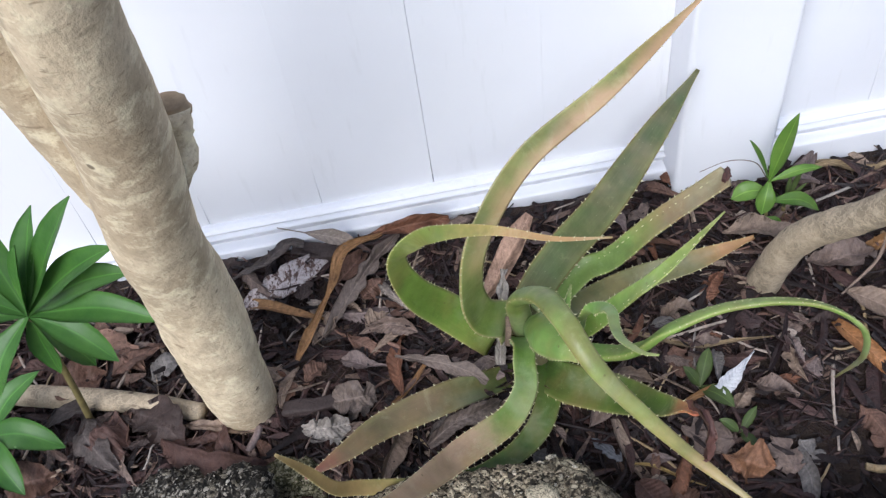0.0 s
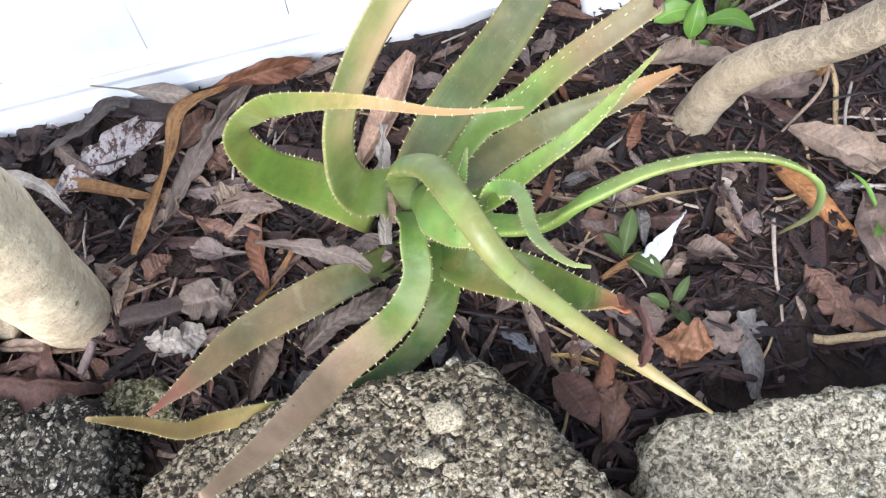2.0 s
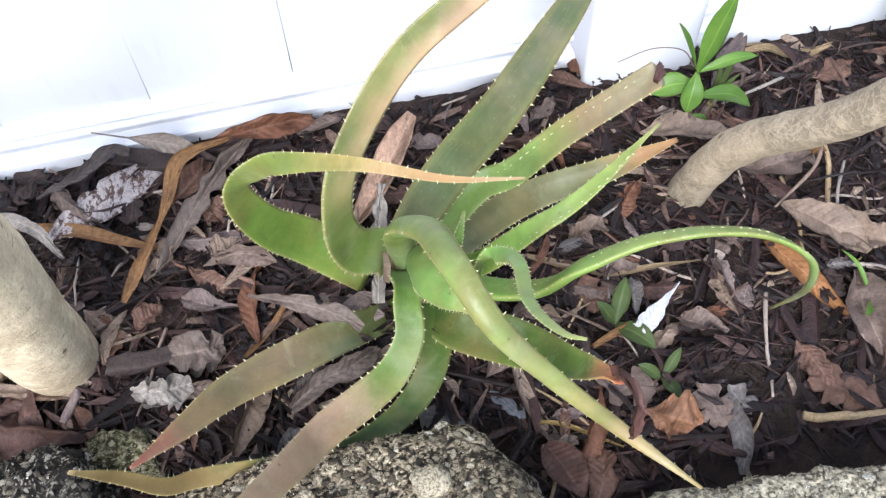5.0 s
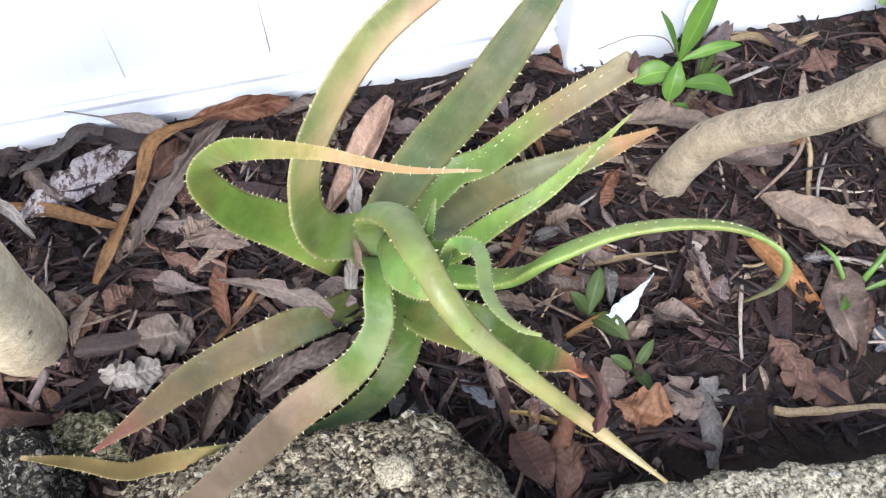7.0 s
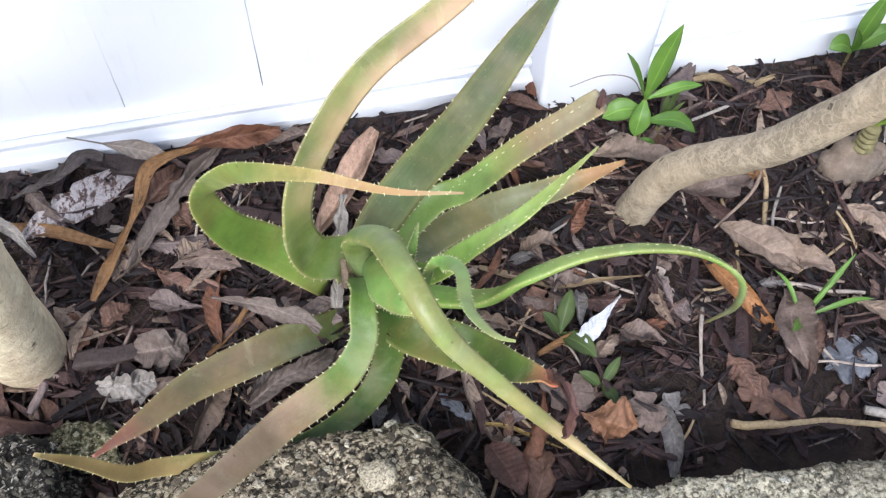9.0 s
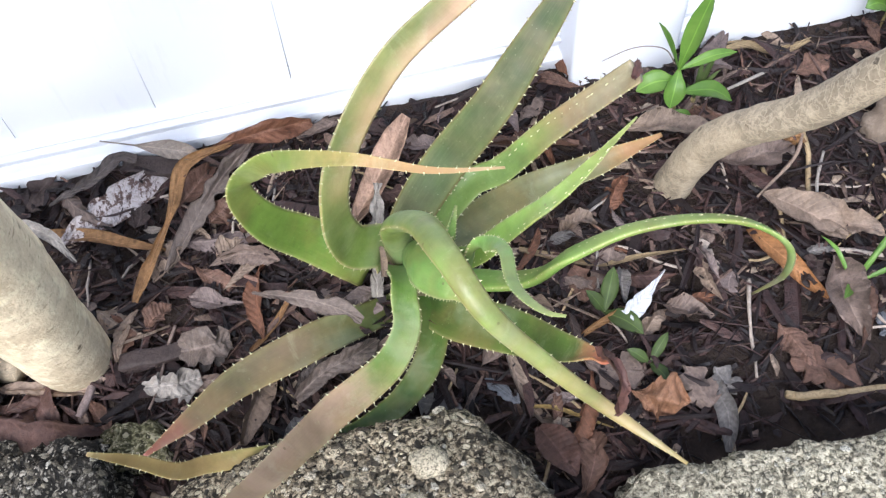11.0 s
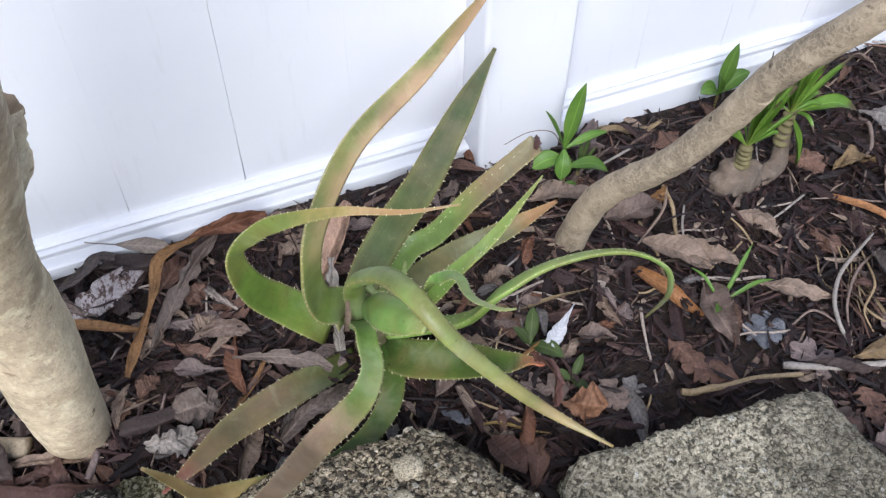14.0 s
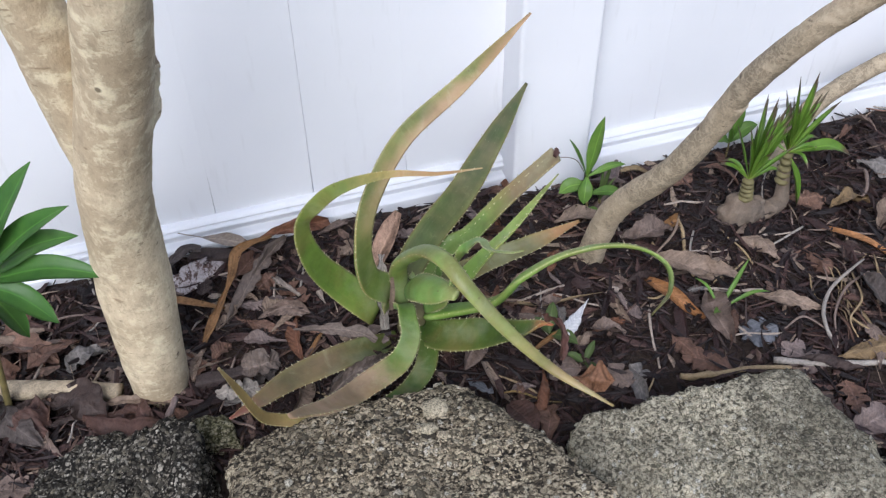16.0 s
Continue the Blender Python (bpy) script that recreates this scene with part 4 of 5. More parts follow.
tree = thing("tree", (0.76, -0.09, 0.0), "thin grey-brown shrub stem low beside the fence", "tree")
v, f = tube([(0.745, -0.12, -0.03), (0.765, -0.10, 0.0), (0.815, -0.07, 0.035), (0.866, -0.06, 0.082), (0.923, -0.06, 0.118), (1.0, -0.065, 0.15), (1.12, -0.08, 0.17), (1.35, -0.10, 0.22)], [0.018, 0.017, 0.016, 0.015, 0.015, 0.014, 0.013, 0.012], 90, 26, 0.14, 30, seed=12)
fix(mesh_object("trunk", v, f, BARK_GREY), tree)

v, f = tube([(-0.62, -0.148, 0.014), (-0.5, -0.185, 0.016), (-0.41, -0.212, 0.016), (-0.325, -0.243, 0.012)], [0.013, 0.0145, 0.014, 0.012], 70, 22, 0.16, 34, seed=20)
tagged(mesh_object("fallen_branch", v, f, BARK_GREY), "short grey-tan fallen branch lying against the trunk", "branch")


# ---- fallen leaves, blades, sticks and scraps ----
LRND = random.Random(11)


def on_ground(x, y):
    return ground_height(x, y) + 0.004


def place(ob, label, category, group):
    tagged(ob, label, category, group)


def origin_mesh(name, verts, faces, material, at, attrs=None):
    ob = mesh_object(name, np.array(verts) - np.array(at), faces, material, attrs=attrs)
    ob.location = at
    return ob


def leaf(x, y, length, width, heading, colour, label, lift=None):
    r = LRND
    a = radians(heading)
    d, s = np.array((math.cos(a), math.sin(a), 0)), np.array((-math.sin(a), math.cos(a), 0))
    c = np.array((x, y, on_ground(x, y)))
    arch = r.uniform(0.05, 0.16) * length if lift is None else lift
    bend = r.uniform(-0.12, 0.12) * length
    tilt = r.uniform(-0.9, 0.9)
    if width > 0.36 * length:
        tilt *= 0.25
    pts = [c + d * length * g + s * bend * (1 - 4 * g * g) + np.array((0, 0, 0.004 + arch * (1 - 4 * g * g) + r.uniform(0, 0.004))) for g in (-0.5, -0.25, 0, 0.25, 0.5)]
    shape = r.choice(([0.08, 0.5, 0.86, 1.0, 0.86, 0.5, 0.04], [0.06, 0.72, 1.0, 0.9, 0.66, 0.36, 0.03], [0.05, 0.3, 0.6, 0.9, 1.0, 0.72, 0.08]))
    up = np.array((0, 0, 1)) + s * tilt
    v, f, at = blade(pts, [width * q for q in shape], [up, up + s * r.uniform(-0.9, 0.9)], 22, 0.0007, r.choice((-0.5, -0.3, 0.4, 0.7, 1.0)), 0.22 * width, r.uniform(0, 50), 9, 0.45)
    v = np.array(v)
    v[:, 2] += max(0.0, c[2] + 0.001 - v[:, 2].min())
    place(origin_mesh("fallen_leaf", v, f, DRY[colour], c, at), label, "fallen leaf", "fallen leaves")


def straw(x, y, length, width, heading, colour, label):
    r = LRND
    a = radians(heading)
    d, s = np.array((math.cos(a), math.sin(a), 0)), np.array((-math.sin(a), math.cos(a), 0))
    c = np.array((x, y, on_ground(x, y) + 0.004))
    pts = [c + d * length * g + s * length * 0.04 * math.sin(5 * g + x * 40) + np.array((0, 0, 0.006 + 0.006 * math.sin(7 * g + y * 50))) for g in (-0.5, -0.25, 0, 0.25, 0.5)]
    up = np.array((0, 0, 1)) + s * r.uniform(-0.5, 0.5)
    v, f, at = blade(pts, [width * q for q in (0.55, 0.85, 1.0, 0.95, 0.7, 0.25)], [up, up + s * r.uniform(-0.6, 0.6)], 24, 0.0009, r.uniform(0.3, 0.8), 0.05 * width, r.uniform(0, 50), 5)
    place(origin_mesh("fallen_strap_leaf", v, f, DRY[colour], c, at), label, "strap leaf", "dry strap leaves")


def stick(x, y, length, width, heading, colour, label):
    a = radians(heading)
    d, s = np.array((math.cos(a), math.sin(a), 0)), np.array((-math.sin(a), math.cos(a), 0))
    rad = max(width * 0.34, 0.0015)
    c = np.array((x, y, on_ground(x, y) + rad + 0.004))
    pts = [c + d * length * g + s * length * 0.016 * math.sin(7 * g + x * 30) + np.array((0, 0, 0.002 * math.sin(8 * g + y * 40))) for g in (-0.5, -0.2, 0.1, 0.3, 0.5)]
    v, f = tube(pts, [rad, rad * 1.05, rad * 0.9, rad * 0.7], 26, 8, 0.3, 60, seed=x * 9)
    place(origin_mesh("twig", v, f, DRY[colour], c), label, "twig", "twigs on the mulch")


def scrap(x, y, length, width, heading, colour, label):
    """A torn, lobed dead leaf lying nearly flat, with notches between its lobes."""
    r = LRND
    a = radians(heading)
    d, s = np.array((math.cos(a), math.sin(a), 0)), np.array((-math.sin(a), math.cos(a), 0))
    c = np.array((x, y, on_ground(x, y)))
    n, cols, ph = 34, 9, r.uniform(0, 90)
    lobes, curl, bend = r.uniform(2.2, 3.6), r.uniform(-0.25, 0.45), r.uniform(-0.12, 0.12)
    verts, faces, across = [], [], []
    for side in (0, 1):
        for i in range(n):
            g = i / (n - 1)
            body = min(1.0, 4.5 * g + 0.08, 5.5 * (1 - g) + 0.12)
            for k in range(cols):
                e = 2 * k / (cols - 1) - 1
                hand = 1 if e > 0 else -1
                notch = max(0.0, math.sin(6.28 * lobes * g + hand * 0.7 + ph)) ** 1.6
                tear = max(0.0, noise.noise(Vector((g * 7 + ph, hand * 3.0, ph))))
                half = width / 2 * body * (1 - 0.42 * notch - 0.55 * tear)
                z = 0.007 + 0.10 * width * noise.noise(Vector((g * 2.5 + ph, e, 3.0))) + curl * width * 0.35 * e * e + 0.06 * width * noise.noise(Vector((g * 7 + ph, e * 2, 9.0)))
                verts.append(c + d * (length * (g - 0.5) + 0.06 * length * notch * e * hand) + s * (e * half + bend * length * (1 - 4 * (g - 0.5) ** 2)) + np.array((0, 0, max(z, 0.001) - side * 0.0006)))
                across.append(e)
    m = n * cols
    for i in range(n - 1):
        for k in range(cols - 1):
            q = i * cols + k
            t4 = (q, q + 1, q + cols + 1, q + cols)
            faces += [t4[::-1], tuple(v + m for v in t4)]
    place(origin_mesh("leaf_scrap", verts, faces, DRY[colour], c, {"across": across}), label, "leaf scrap", "torn leaf scraps")


def flake(x, y, length, width, heading, colour, label):
    a = radians(heading)
    d, s = np.array((math.cos(a), math.sin(a), 0)), np.array((-math.sin(a), math.cos(a), 0))
    c = np.array((x, y, on_ground(x, y) + 0.01))
    pts = [c + d * length * g + np.array((0, 0, 0.012 + 0.03 * (g + 0.5))) for g in (-0.5, 0, 0.5)]
    v, f, at = blade(pts, [width * 0.8, width * 0.95, width * 0.6, width * 0.3, width * 0.04], [(-0.2, -0.6, 0.7), (0.2, -0.8, 0.5)], 22, 0.0006, 0.5, 0.004, 4.0, 9, 0.25)
    place(origin_mesh("foil_scrap", v, f, DRY[colour], c, at), label, "foil scrap", "")


def tile(x, y, length, width, heading, colour, label):
    bm = bevel_box(-length * 0.42, length * 0.42, -width * 0.42, width * 0.42, -0.002, 0.002, 0.0008, 1)
    bmesh.ops.subdivide_edges(bm, edges=list(bm.edges), cuts=5, use_grid_fill=True)
    for v in bm.verts:
        q = v.co * 40
        v.co.x += 0.3 * v.co.y + 0.0035 * noise.noise(q)
        v.co.y += 0.0035 * noise.noise(q + Vector((7, 0, 0)))
        v.co.z += 0.004 * noise.noise(q * 0.8 + Vector((0, 5, 0)))
    ob = bm_object("broken_tile", bm, DRY[colour])
    ob.matrix_world = pose(x, y, on_ground(x, y) + 0.014, 14, -10, heading)
    place(ob, label, "broken tile", "")


straw(-0.239, -0.115, 0.148, 0.016, -20, "orange", "orange-brown dry grass blade lying on the mulch")
def laid(points, widths, up, colour, label, fold=0.3, ragged=0.0, thick=0.0008, ripple=0.003, name="fallen_leaf", category="fallen leaf", group="fallen leaves"):
    """A dry leaf or strip that lies along its own bent line."""
    v, f, at = blade(points, widths, up, 40, thick, fold, ripple, LRND.uniform(0, 50), 11, ragged)
    place(origin_mesh(name, v, f, DRY[colour], np.array(points[len(points) // 2]), at), label, category, group)


def vine(points, radius, colour, label):
    v, f = tube(points, [radius, radius * 1.1, radius, radius * 0.6], 40, 8, 0.25, 60, seed=points[0][0] * 7)
    place(origin_mesh("vine_stem", v, f, DRY[colour], np.array(points[0])), label, "vine stem", "dry vine stems")


def wood_chunk(x, y, z, size, tilt, heading, colour, label):
    bm = bevel_box(-size[0] / 2, size[0] / 2, -size[1] / 2, size[1] / 2, -size[2] / 2, size[2] / 2, 0.0025, 2)
    bmesh.ops.subdivide_edges(bm, edges=list(bm.edges), cuts=4, use_grid_fill=True)
    for v in bm.verts:
        q = v.co * 45 + Vector((x * 90, 0, 0))
        v.co += Vector((0.006 * noise.noise(q), 0.005 * noise.noise(q + Vector((9, 0, 0))), 0.005 * noise.noise(q + Vector((0, 9, 0)))))
    ob = bm_object("wood_chunk", bm, DRY[colour])
    ob.matrix_world = pose(x, y, z, tilt, 0, heading)
    place(ob, label, "wood chunk", "wood chunks")


laid([(-0.281, -0.110, 0.022), (-0.219, -0.079, 0.030), (-0.150, -0.046, 0.032)], [0.006, 0.026, 0.036, 0.040, 0.036, 0.030, 0.014], [(0.0, -0.45, 0.9)], "whitebark", "brown fallen leaf flaked with white lichen", 0.12, 0.45, ripple=0.004)
laid([(-0.212, -0.030, 0.082), (-0.172, -0.034, 0.064), (-0.142, -0.043, 0.058), (-0.112, -0.051, 0.047)], [0.0016, 0.0016, 0.002, 0.013, 0.021, 0.018, 0.003], [(0.1, -0.6, 0.8)], "pale", "pale grey-tan dry leaf with a long stalk curled against the fence", 0.5)
laid([(-0.100, -0.041, 0.045), (-0.048, -0.047, 0.058), (0.010, -0.037, 0.050)], [0.002, 0.010, 0.019, 0.027, 0.025, 0.009], [(0.0, -0.2, 0.9), (0.0, -0.9, 0.4)], "rust", "rust brown dry leaf lying beside the fence rail", 1.1, 0.3, ripple=0.007)
laid([(-0.206, -0.200, 0.020), (-0.182, -0.158, 0.030), (-0.152, -0.105, 0.042), (-0.133, -0.062, 0.050), (-0.080, -0.047, 0.052)], [0.009, 0.014, 0.012, 0.006, 0.013, 0.017, 0.012, 0.004], [(-0.4, -0.5, 0.8), (0.2, -0.6, 0.8)], "orange", "dried golden strap leaf lying on the mulch", 0.6, 0.5, ripple=0.005)
laid([(-0.171, -0.173, 0.020), (-0.137, -0.129, 0.030), (-0.103, -0.085, 0.038), (-0.060, -0.049, 0.048)], [0.006, 0.020, 0.026, 0.025, 0.022, 0.005], [(-0.3, -0.5, 0.8), (0.3, -0.5, 0.8)], "greybark", "shredded grey weathered leaf strip on the mulch", 0.7, 0.75, ripple=0.006)
laid([(-0.330, -0.067, 0.030), (-0.287, -0.101, 0.036), (-0.262, -0.137, 0.026)], [0.004, 0.015, 0.014, 0.010, 0.003], [(0.1, -0.5, 0.8)], "palegrey", "pale lichen-grey leaf strip on the mulch", 0.3, 0.4)
laid([(0.024, -0.176, 0.026), (0.059, -0.142, 0.046), (0.112, -0.078, 0.070)], [0.004, 0.018, 0.026, 0.030, 0.031, 0.027, 0.012], [(0.3, -0.6, 0.7)], "tanpink", "smooth pinkish tan leaf curled upright", -0.4)
laid([(0.034, -0.264, 0.026), (0.050, -0.195, 0.045), (0.063, -0.150, 0.060)], [0.012, 0.016, 0.018, 0.016, 0.010], [(0.0, -0.6, 0.8)], "palegrey", "torn pale grey leaf strip beside the aloe crown", 0.2, 0.7)
laid([(-0.286, -0.058, 0.030), (-0.235, -0.047, 0.043), (-0.205, -0.030, 0.048), (-0.185, -0.032, 0.044)], [0.004, 0.011, 0.013, 0.017, 0.010], [(0.0, -0.5, 0.85)], "darkgrey", "forked strip of dark weathered bark by the fence", 0.3, 0.4, 0.006, 0.004, "bark_strip", "bark strip", "")
laid([(-0.087, -0.23, 0.036), (-0.04, -0.256, 0.046), (-0.009, -0.278, 0.052), (0.014, -0.296, 0.045)], [0.004, 0.008, 0.015, 0.019, 0.022, 0.020, 0.008], [(0.1, -0.5, 0.85)], "greybark", "ragged pinkish grey leaf torn along its rim", 0.2, 0.75)
laid([(-0.164, -0.27, 0.024), (-0.139, -0.276, 0.034), (-0.117, -0.272, 0.026)], [0.014, 0.032, 0.038, 0.034, 0.018], [(-0.1, -0.4, 0.9)], "greybark", "crumpled pale grey leaf lying on the mulch", 0.7, 0.6, ripple=0.008)
laid([(-0.205, -0.297, 0.022), (-0.177, -0.306, 0.03), (-0.151, -0.301, 0.022)], [0.010, 0.022, 0.024, 0.028, 0.014], [(0.0, -0.5, 0.85)], "palegrey", "torn pale grey leaf scrap on the mulch", 0.4, 0.85, ripple=0.006)
laid([(-0.065, -0.349, 0.024), (-0.034, -0.335, 0.034), (-0.002, -0.326, 0.036), (0.025, -0.311, 0.028)], [0.010, 0.017, 0.019, 0.022, 0.024, 0.018, 0.004], [(0.3, -0.4, 0.85), (-0.2, -0.5, 0.8)], "greybark", "shrivelled grey-brown leaf between two aloe leaves", 0.8, 0.4, ripple=0.006)
laid([(0.150, -0.436, 0.020), (0.160, -0.465, 0.024), (0.166, -0.492, 0.030)], [0.010, 0.030, 0.036, 0.030, 0.006], [(0.1, -0.4, 0.9)], "brownred", "dark red-brown curled leaf wedged between the stones", 0.6)
laid([(0.462, -0.250, 0.020), (0.492, -0.289, 0.028), (0.519, -0.325, 0.020)], [0.006, 0.030, 0.040, 0.034, 0.008], [(0.1, -0.4, 0.9)], "tan", "broad tan dry leaf curled at its rim", 0.5, 0.2)
wood_chunk(-0.166, -0.040, 0.030, (0.078, 0.020, 0.020), 12, -24, "sodden", "dark brown chunk of wood beside the fence rail")
wood_chunk(-0.185, -0.262, 0.012, (0.090, 0.018, 0.014), 0, 2, "sodden", "dark brown wood chip flat on the soil")
vine([(0.617, -0.489, 0.010), (0.619, -0.459, 0.020), (0.636, -0.428, 0.022), (0.675, -0.395, 0.020), (0.735, -0.368, 0.018), (0.767, -0.353, 0.010)], 0.0026, "palegrey", "curved pale vine stem on the mulch")
vine([(0.947, -0.330, 0.010), (0.970, -0.297, 0.018), (1.007, -0.278, 0.020), (1.051, -0.280, 0.018), (1.075, -0.287, 0.010)], 0.0024, "pale", "looped pale vine stem on the mulch")
vine([(0.702, -0.510, 0.010), (0.674, -0.479, 0.018), (0.670, -0.446, 0.014), (0.690, -0.415, 0.010)], 0.0018, "straw", "thin curling vine stem on the mulch")
for bends, thick, colour in (([(0.757, -0.378, 0.010), (0.695, -0.402, 0.020), (0.648, -0.440, 0.018), (0.622, -0.485, 0.010)], 0.0018, "greybrown"), ([(0.731, -0.372, 0.010), (0.704, -0.426, 0.018), (0.661, -0.456, 0.020), (0.657, -0.484, 0.010)], 0.0016, "straw"),
                             ([(0.552, -0.171, 0.010), (0.514, -0.216, 0.022), (0.456, -0.249, 0.012)], 0.0020, "tan"), ([(0.556, -0.210, 0.010), (0.522, -0.255, 0.020), (0.510, -0.296, 0.010)], 0.0018, "palegrey"), ([(0.569, -0.435, 0.010), (0.599, -0.434, 0.024), (0.628, -0.465, 0.010)], 0.0014, "greybrown")):
    vine(bends, thick, colour, "thin bent dry stem lying on the mulch")
vine([(0.905, -0.160, 0.010), (0.898, -0.185, 0.020), (0.872, -0.221, 0.018), (0.850, -0.232, 0.010)], 0.0030, "greybrown", "bent grey-brown vine stem on the mulch")
leaf(-0.128, -0.071, 0.074, 0.029, 48, "brown", "brown curled dry leaf standing on edge")
leaf(-0.167, -0.155, 0.058, 0.043, 45, "tan", "tan dry leaf with fine veins")
leaf(-0.124, -0.184, 0.057, 0.024, -43, "brown", "small brown dry leaf on the mulch")
leaf(-0.103, -0.157, 0.036, 0.029, 23, "tan", "tan curled dry leaf on the mulch")
leaf(-0.227, -0.213, 0.060, 0.032, -46, "tan", "cupped tan leaf beside the trunk")
leaf(-0.188, -0.217, 0.038, 0.028, 37, "brown", "brown leaf scrap on the mulch")
leaf(-0.102, -0.116, 0.039, 0.034, 37, "brown", "brown dry leaf under the aloe")
scrap(-0.182, -0.299, 0.053, 0.037, -13, "grey", "ragged pale grey leaf skeleton")
scrap(-0.144, -0.268, 0.045, 0.041, 10, "darkgrey", "dark grey crumpled leaf")
straw(-0.072, -0.258, 0.079, 0.007, 49, "orange", "thin golden stalk leaning on an aloe leaf")
stick(-0.068, -0.217, 0.081, 0.007, -37, "brown", "thin brown twig on the mulch")
scrap(-0.002, -0.255, 0.084, 0.032, -20, "greypink", "ragged grey-pink leaf skeleton")
leaf(-0.033, -0.325, 0.069, 0.024, 23, "darkgrey", "crumpled grey-brown leaf under the aloe")
leaf(-0.070, -0.376, 0.037, 0.021, 29, "grey", "grey leaf scrap beside the stone")
straw(0.154, -0.413, 0.111, 0.019, -83, "tan", "long tan strap leaf running down to the stone")
stick(0.080, -0.364, 0.057, 0.008, -84, "brown", "short brown stalk with a pale knob")
scrap(0.129, -0.388, 0.042, 0.014, -52, "bluegrey", "blue-grey dry leaf strip")
leaf(0.267, -0.441, 0.053, 0.054, -30, "brownorange", "orange-brown broad dry leaf on the soil")
scrap(0.309, -0.435, 0.048, 0.036, -80, "greybrown", "ragged grey oak leaf")
scrap(0.340, -0.434, 0.032, 0.031, -74, "grey", "ragged pale grey oak leaf")
straw(0.323, -0.469, 0.069, 0.020, -108, "grey", "pale grey strip of dry leaf")
straw(0.184, -0.432, 0.080, 0.007, -33, "yellow", "thin yellow dry grass blade")
stick(0.387, -0.389, 0.111, 0.006, -111, "pale", "pale thin dry stalk")
straw(0.453, -0.332, 0.106, 0.021, -70, "rustorange", "orange-brown strap leaf on the mulch")
straw(0.271, -0.274, 0.173, 0.015, -15, "straw", "flattened straw-coloured stalk on the mulch")
scrap(0.377, -0.301, 0.044, 0.025, -90, "pale", "pale torn leaf scrap")
leaf(0.371, -0.329, 0.053, 0.017, -89, "tan", "narrow tan leaf on the mulch")
leaf(0.307, -0.303, 0.071, 0.023, -14, "brownred", "red-brown dry leaf on the mulch")
leaf(0.237, -0.295, 0.059, 0.024, -35, "greybrown", "grey-brown dry leaf beside the aloe")
leaf(0.300, -0.359, 0.054, 0.020, 30, "tan", "tan dry leaf standing on edge")
leaf(0.334, -0.356, 0.049, 0.025, -31, "greybrown", "grey dry leaf on the mulch")
straw(0.260, -0.339, 0.083, 0.008, 22, "orange", "thin orange stalk leaning on the mulch")
flake(0.291, -0.338, 0.050, 0.023, 29, "white", "folded scrap of shiny white foil")
stick(0.409, -0.473, 0.051, 0.012, -13, "straw", "broken straw-coloured stick on the soil")
leaf(0.419, -0.424, 0.060, 0.030, -79, "brown", "torn brown leaf on the mulch")
leaf(0.494, -0.258, 0.051, 0.032, 2, "greybrown", "grey-brown dry leaf on the mulch")
leaf(0.599, -0.085, 0.067, 0.033, 9, "brown", "brown dry leaf beside the fence")
straw(0.566, -0.043, 0.106, 0.011, -10, "straw", "straw-coloured dry grass blade by the fence")
straw(0.454, -0.103, 0.132, 0.009, -155, "greybrown", "grey dry stalk on the mulch")
leaf(0.255, -0.079, 0.045, 0.028, 34, "greybrown", "grey dry leaf near the fence post")
leaf(0.216, -0.046, 0.090, 0.018, -3, "darkbrown", "dark strip of bark beside the fence rail")
leaf(0.318, -0.200, 0.059, 0.027, 47, "rust", "rust-brown dry leaf under the aloe")
leaf(0.260, -0.233, 0.044, 0.024, 4, "tan", "tan dry leaf under the aloe")
leaf(0.388, -0.111, 0.041, 0.031, -45, "pale", "pale dry leaf near the fence post")
leaf(0.397, -0.074, 0.038, 0.026, 14, "greybrown", "grey dry leaf beside the fence post")
stick(-0.260, -0.284, 0.053, 0.013, 64, "greypink", "grey chip of wood by the trunk")
leaf(0.520, -0.304, 0.106, 0.046, -29, "tan", "large tan dry leaf folded on the mulch")
straw(0.787, -0.329, 0.148, 0.016, -62, "rustorange", "rusty orange dry blade on the mulch")
leaf(0.606, -0.392, 0.099, 0.027, -36, "tan", "narrow tan leaf with a curled end")
scrap(0.535, -0.428, 0.061, 0.050, 2, "bluegrey", "crumpled blue-grey leaf on the soil")
scrap(0.565, -0.485, 0.064, 0.050, -57, "greypink", "ragged grey lichen-covered bark flake")
stick(0.631, -0.525, 0.239, 0.013, -21, "palegrey", "long pale grey stick on the mulch")
stick(0.462, -0.484, 0.145, 0.011, -12, "straw", "broken straw-coloured twig on the soil")
leaf(0.659, -0.512, 0.108, 0.040, -8, "mustard", "mustard-tan dry leaf on the mulch")
scrap(0.433, -0.454, 0.067, 0.045, -40, "brown", "ragged brown leaf on the soil")
leaf(0.662, -0.499, 0.091, 0.027, -112, "greybrown", "grey-brown dry leaf on the mulch")
leaf(0.499, -0.385, 0.098, 0.043, -98, "greybrown", "grey-brown dry leaf on the mulch")
leaf(0.627, -0.282, 0.075, 0.031, -60, "tan", "tan dry leaf on the mulch")
leaf(0.694, -0.336, 0.060, 0.032, -87, "brown", "brown leaf scrap on the mulch")
leaf(0.773, -0.200, 0.057, 0.062, -24, "salmon", "salmon-brown smooth dry leaf")
leaf(0.824, -0.242, 0.067, 0.041, -13, "mustard", "rolled mustard-tan dry leaf")
leaf(0.890, -0.264, 0.115, 0.042, 35, "brownred", "red-brown dry leaf tilted on the mulch")
leaf(0.872, -0.290, 0.087, 0.038, 20, "tan", "tan dry leaf on the mulch")
leaf(0.919, -0.293, 0.092, 0.034, 37, "greybrown", "grey dry leaf on the mulch")
tile(0.621, -0.639, 0.050, 0.050, -20, "grey", "pale grey broken tile lying on the soil")
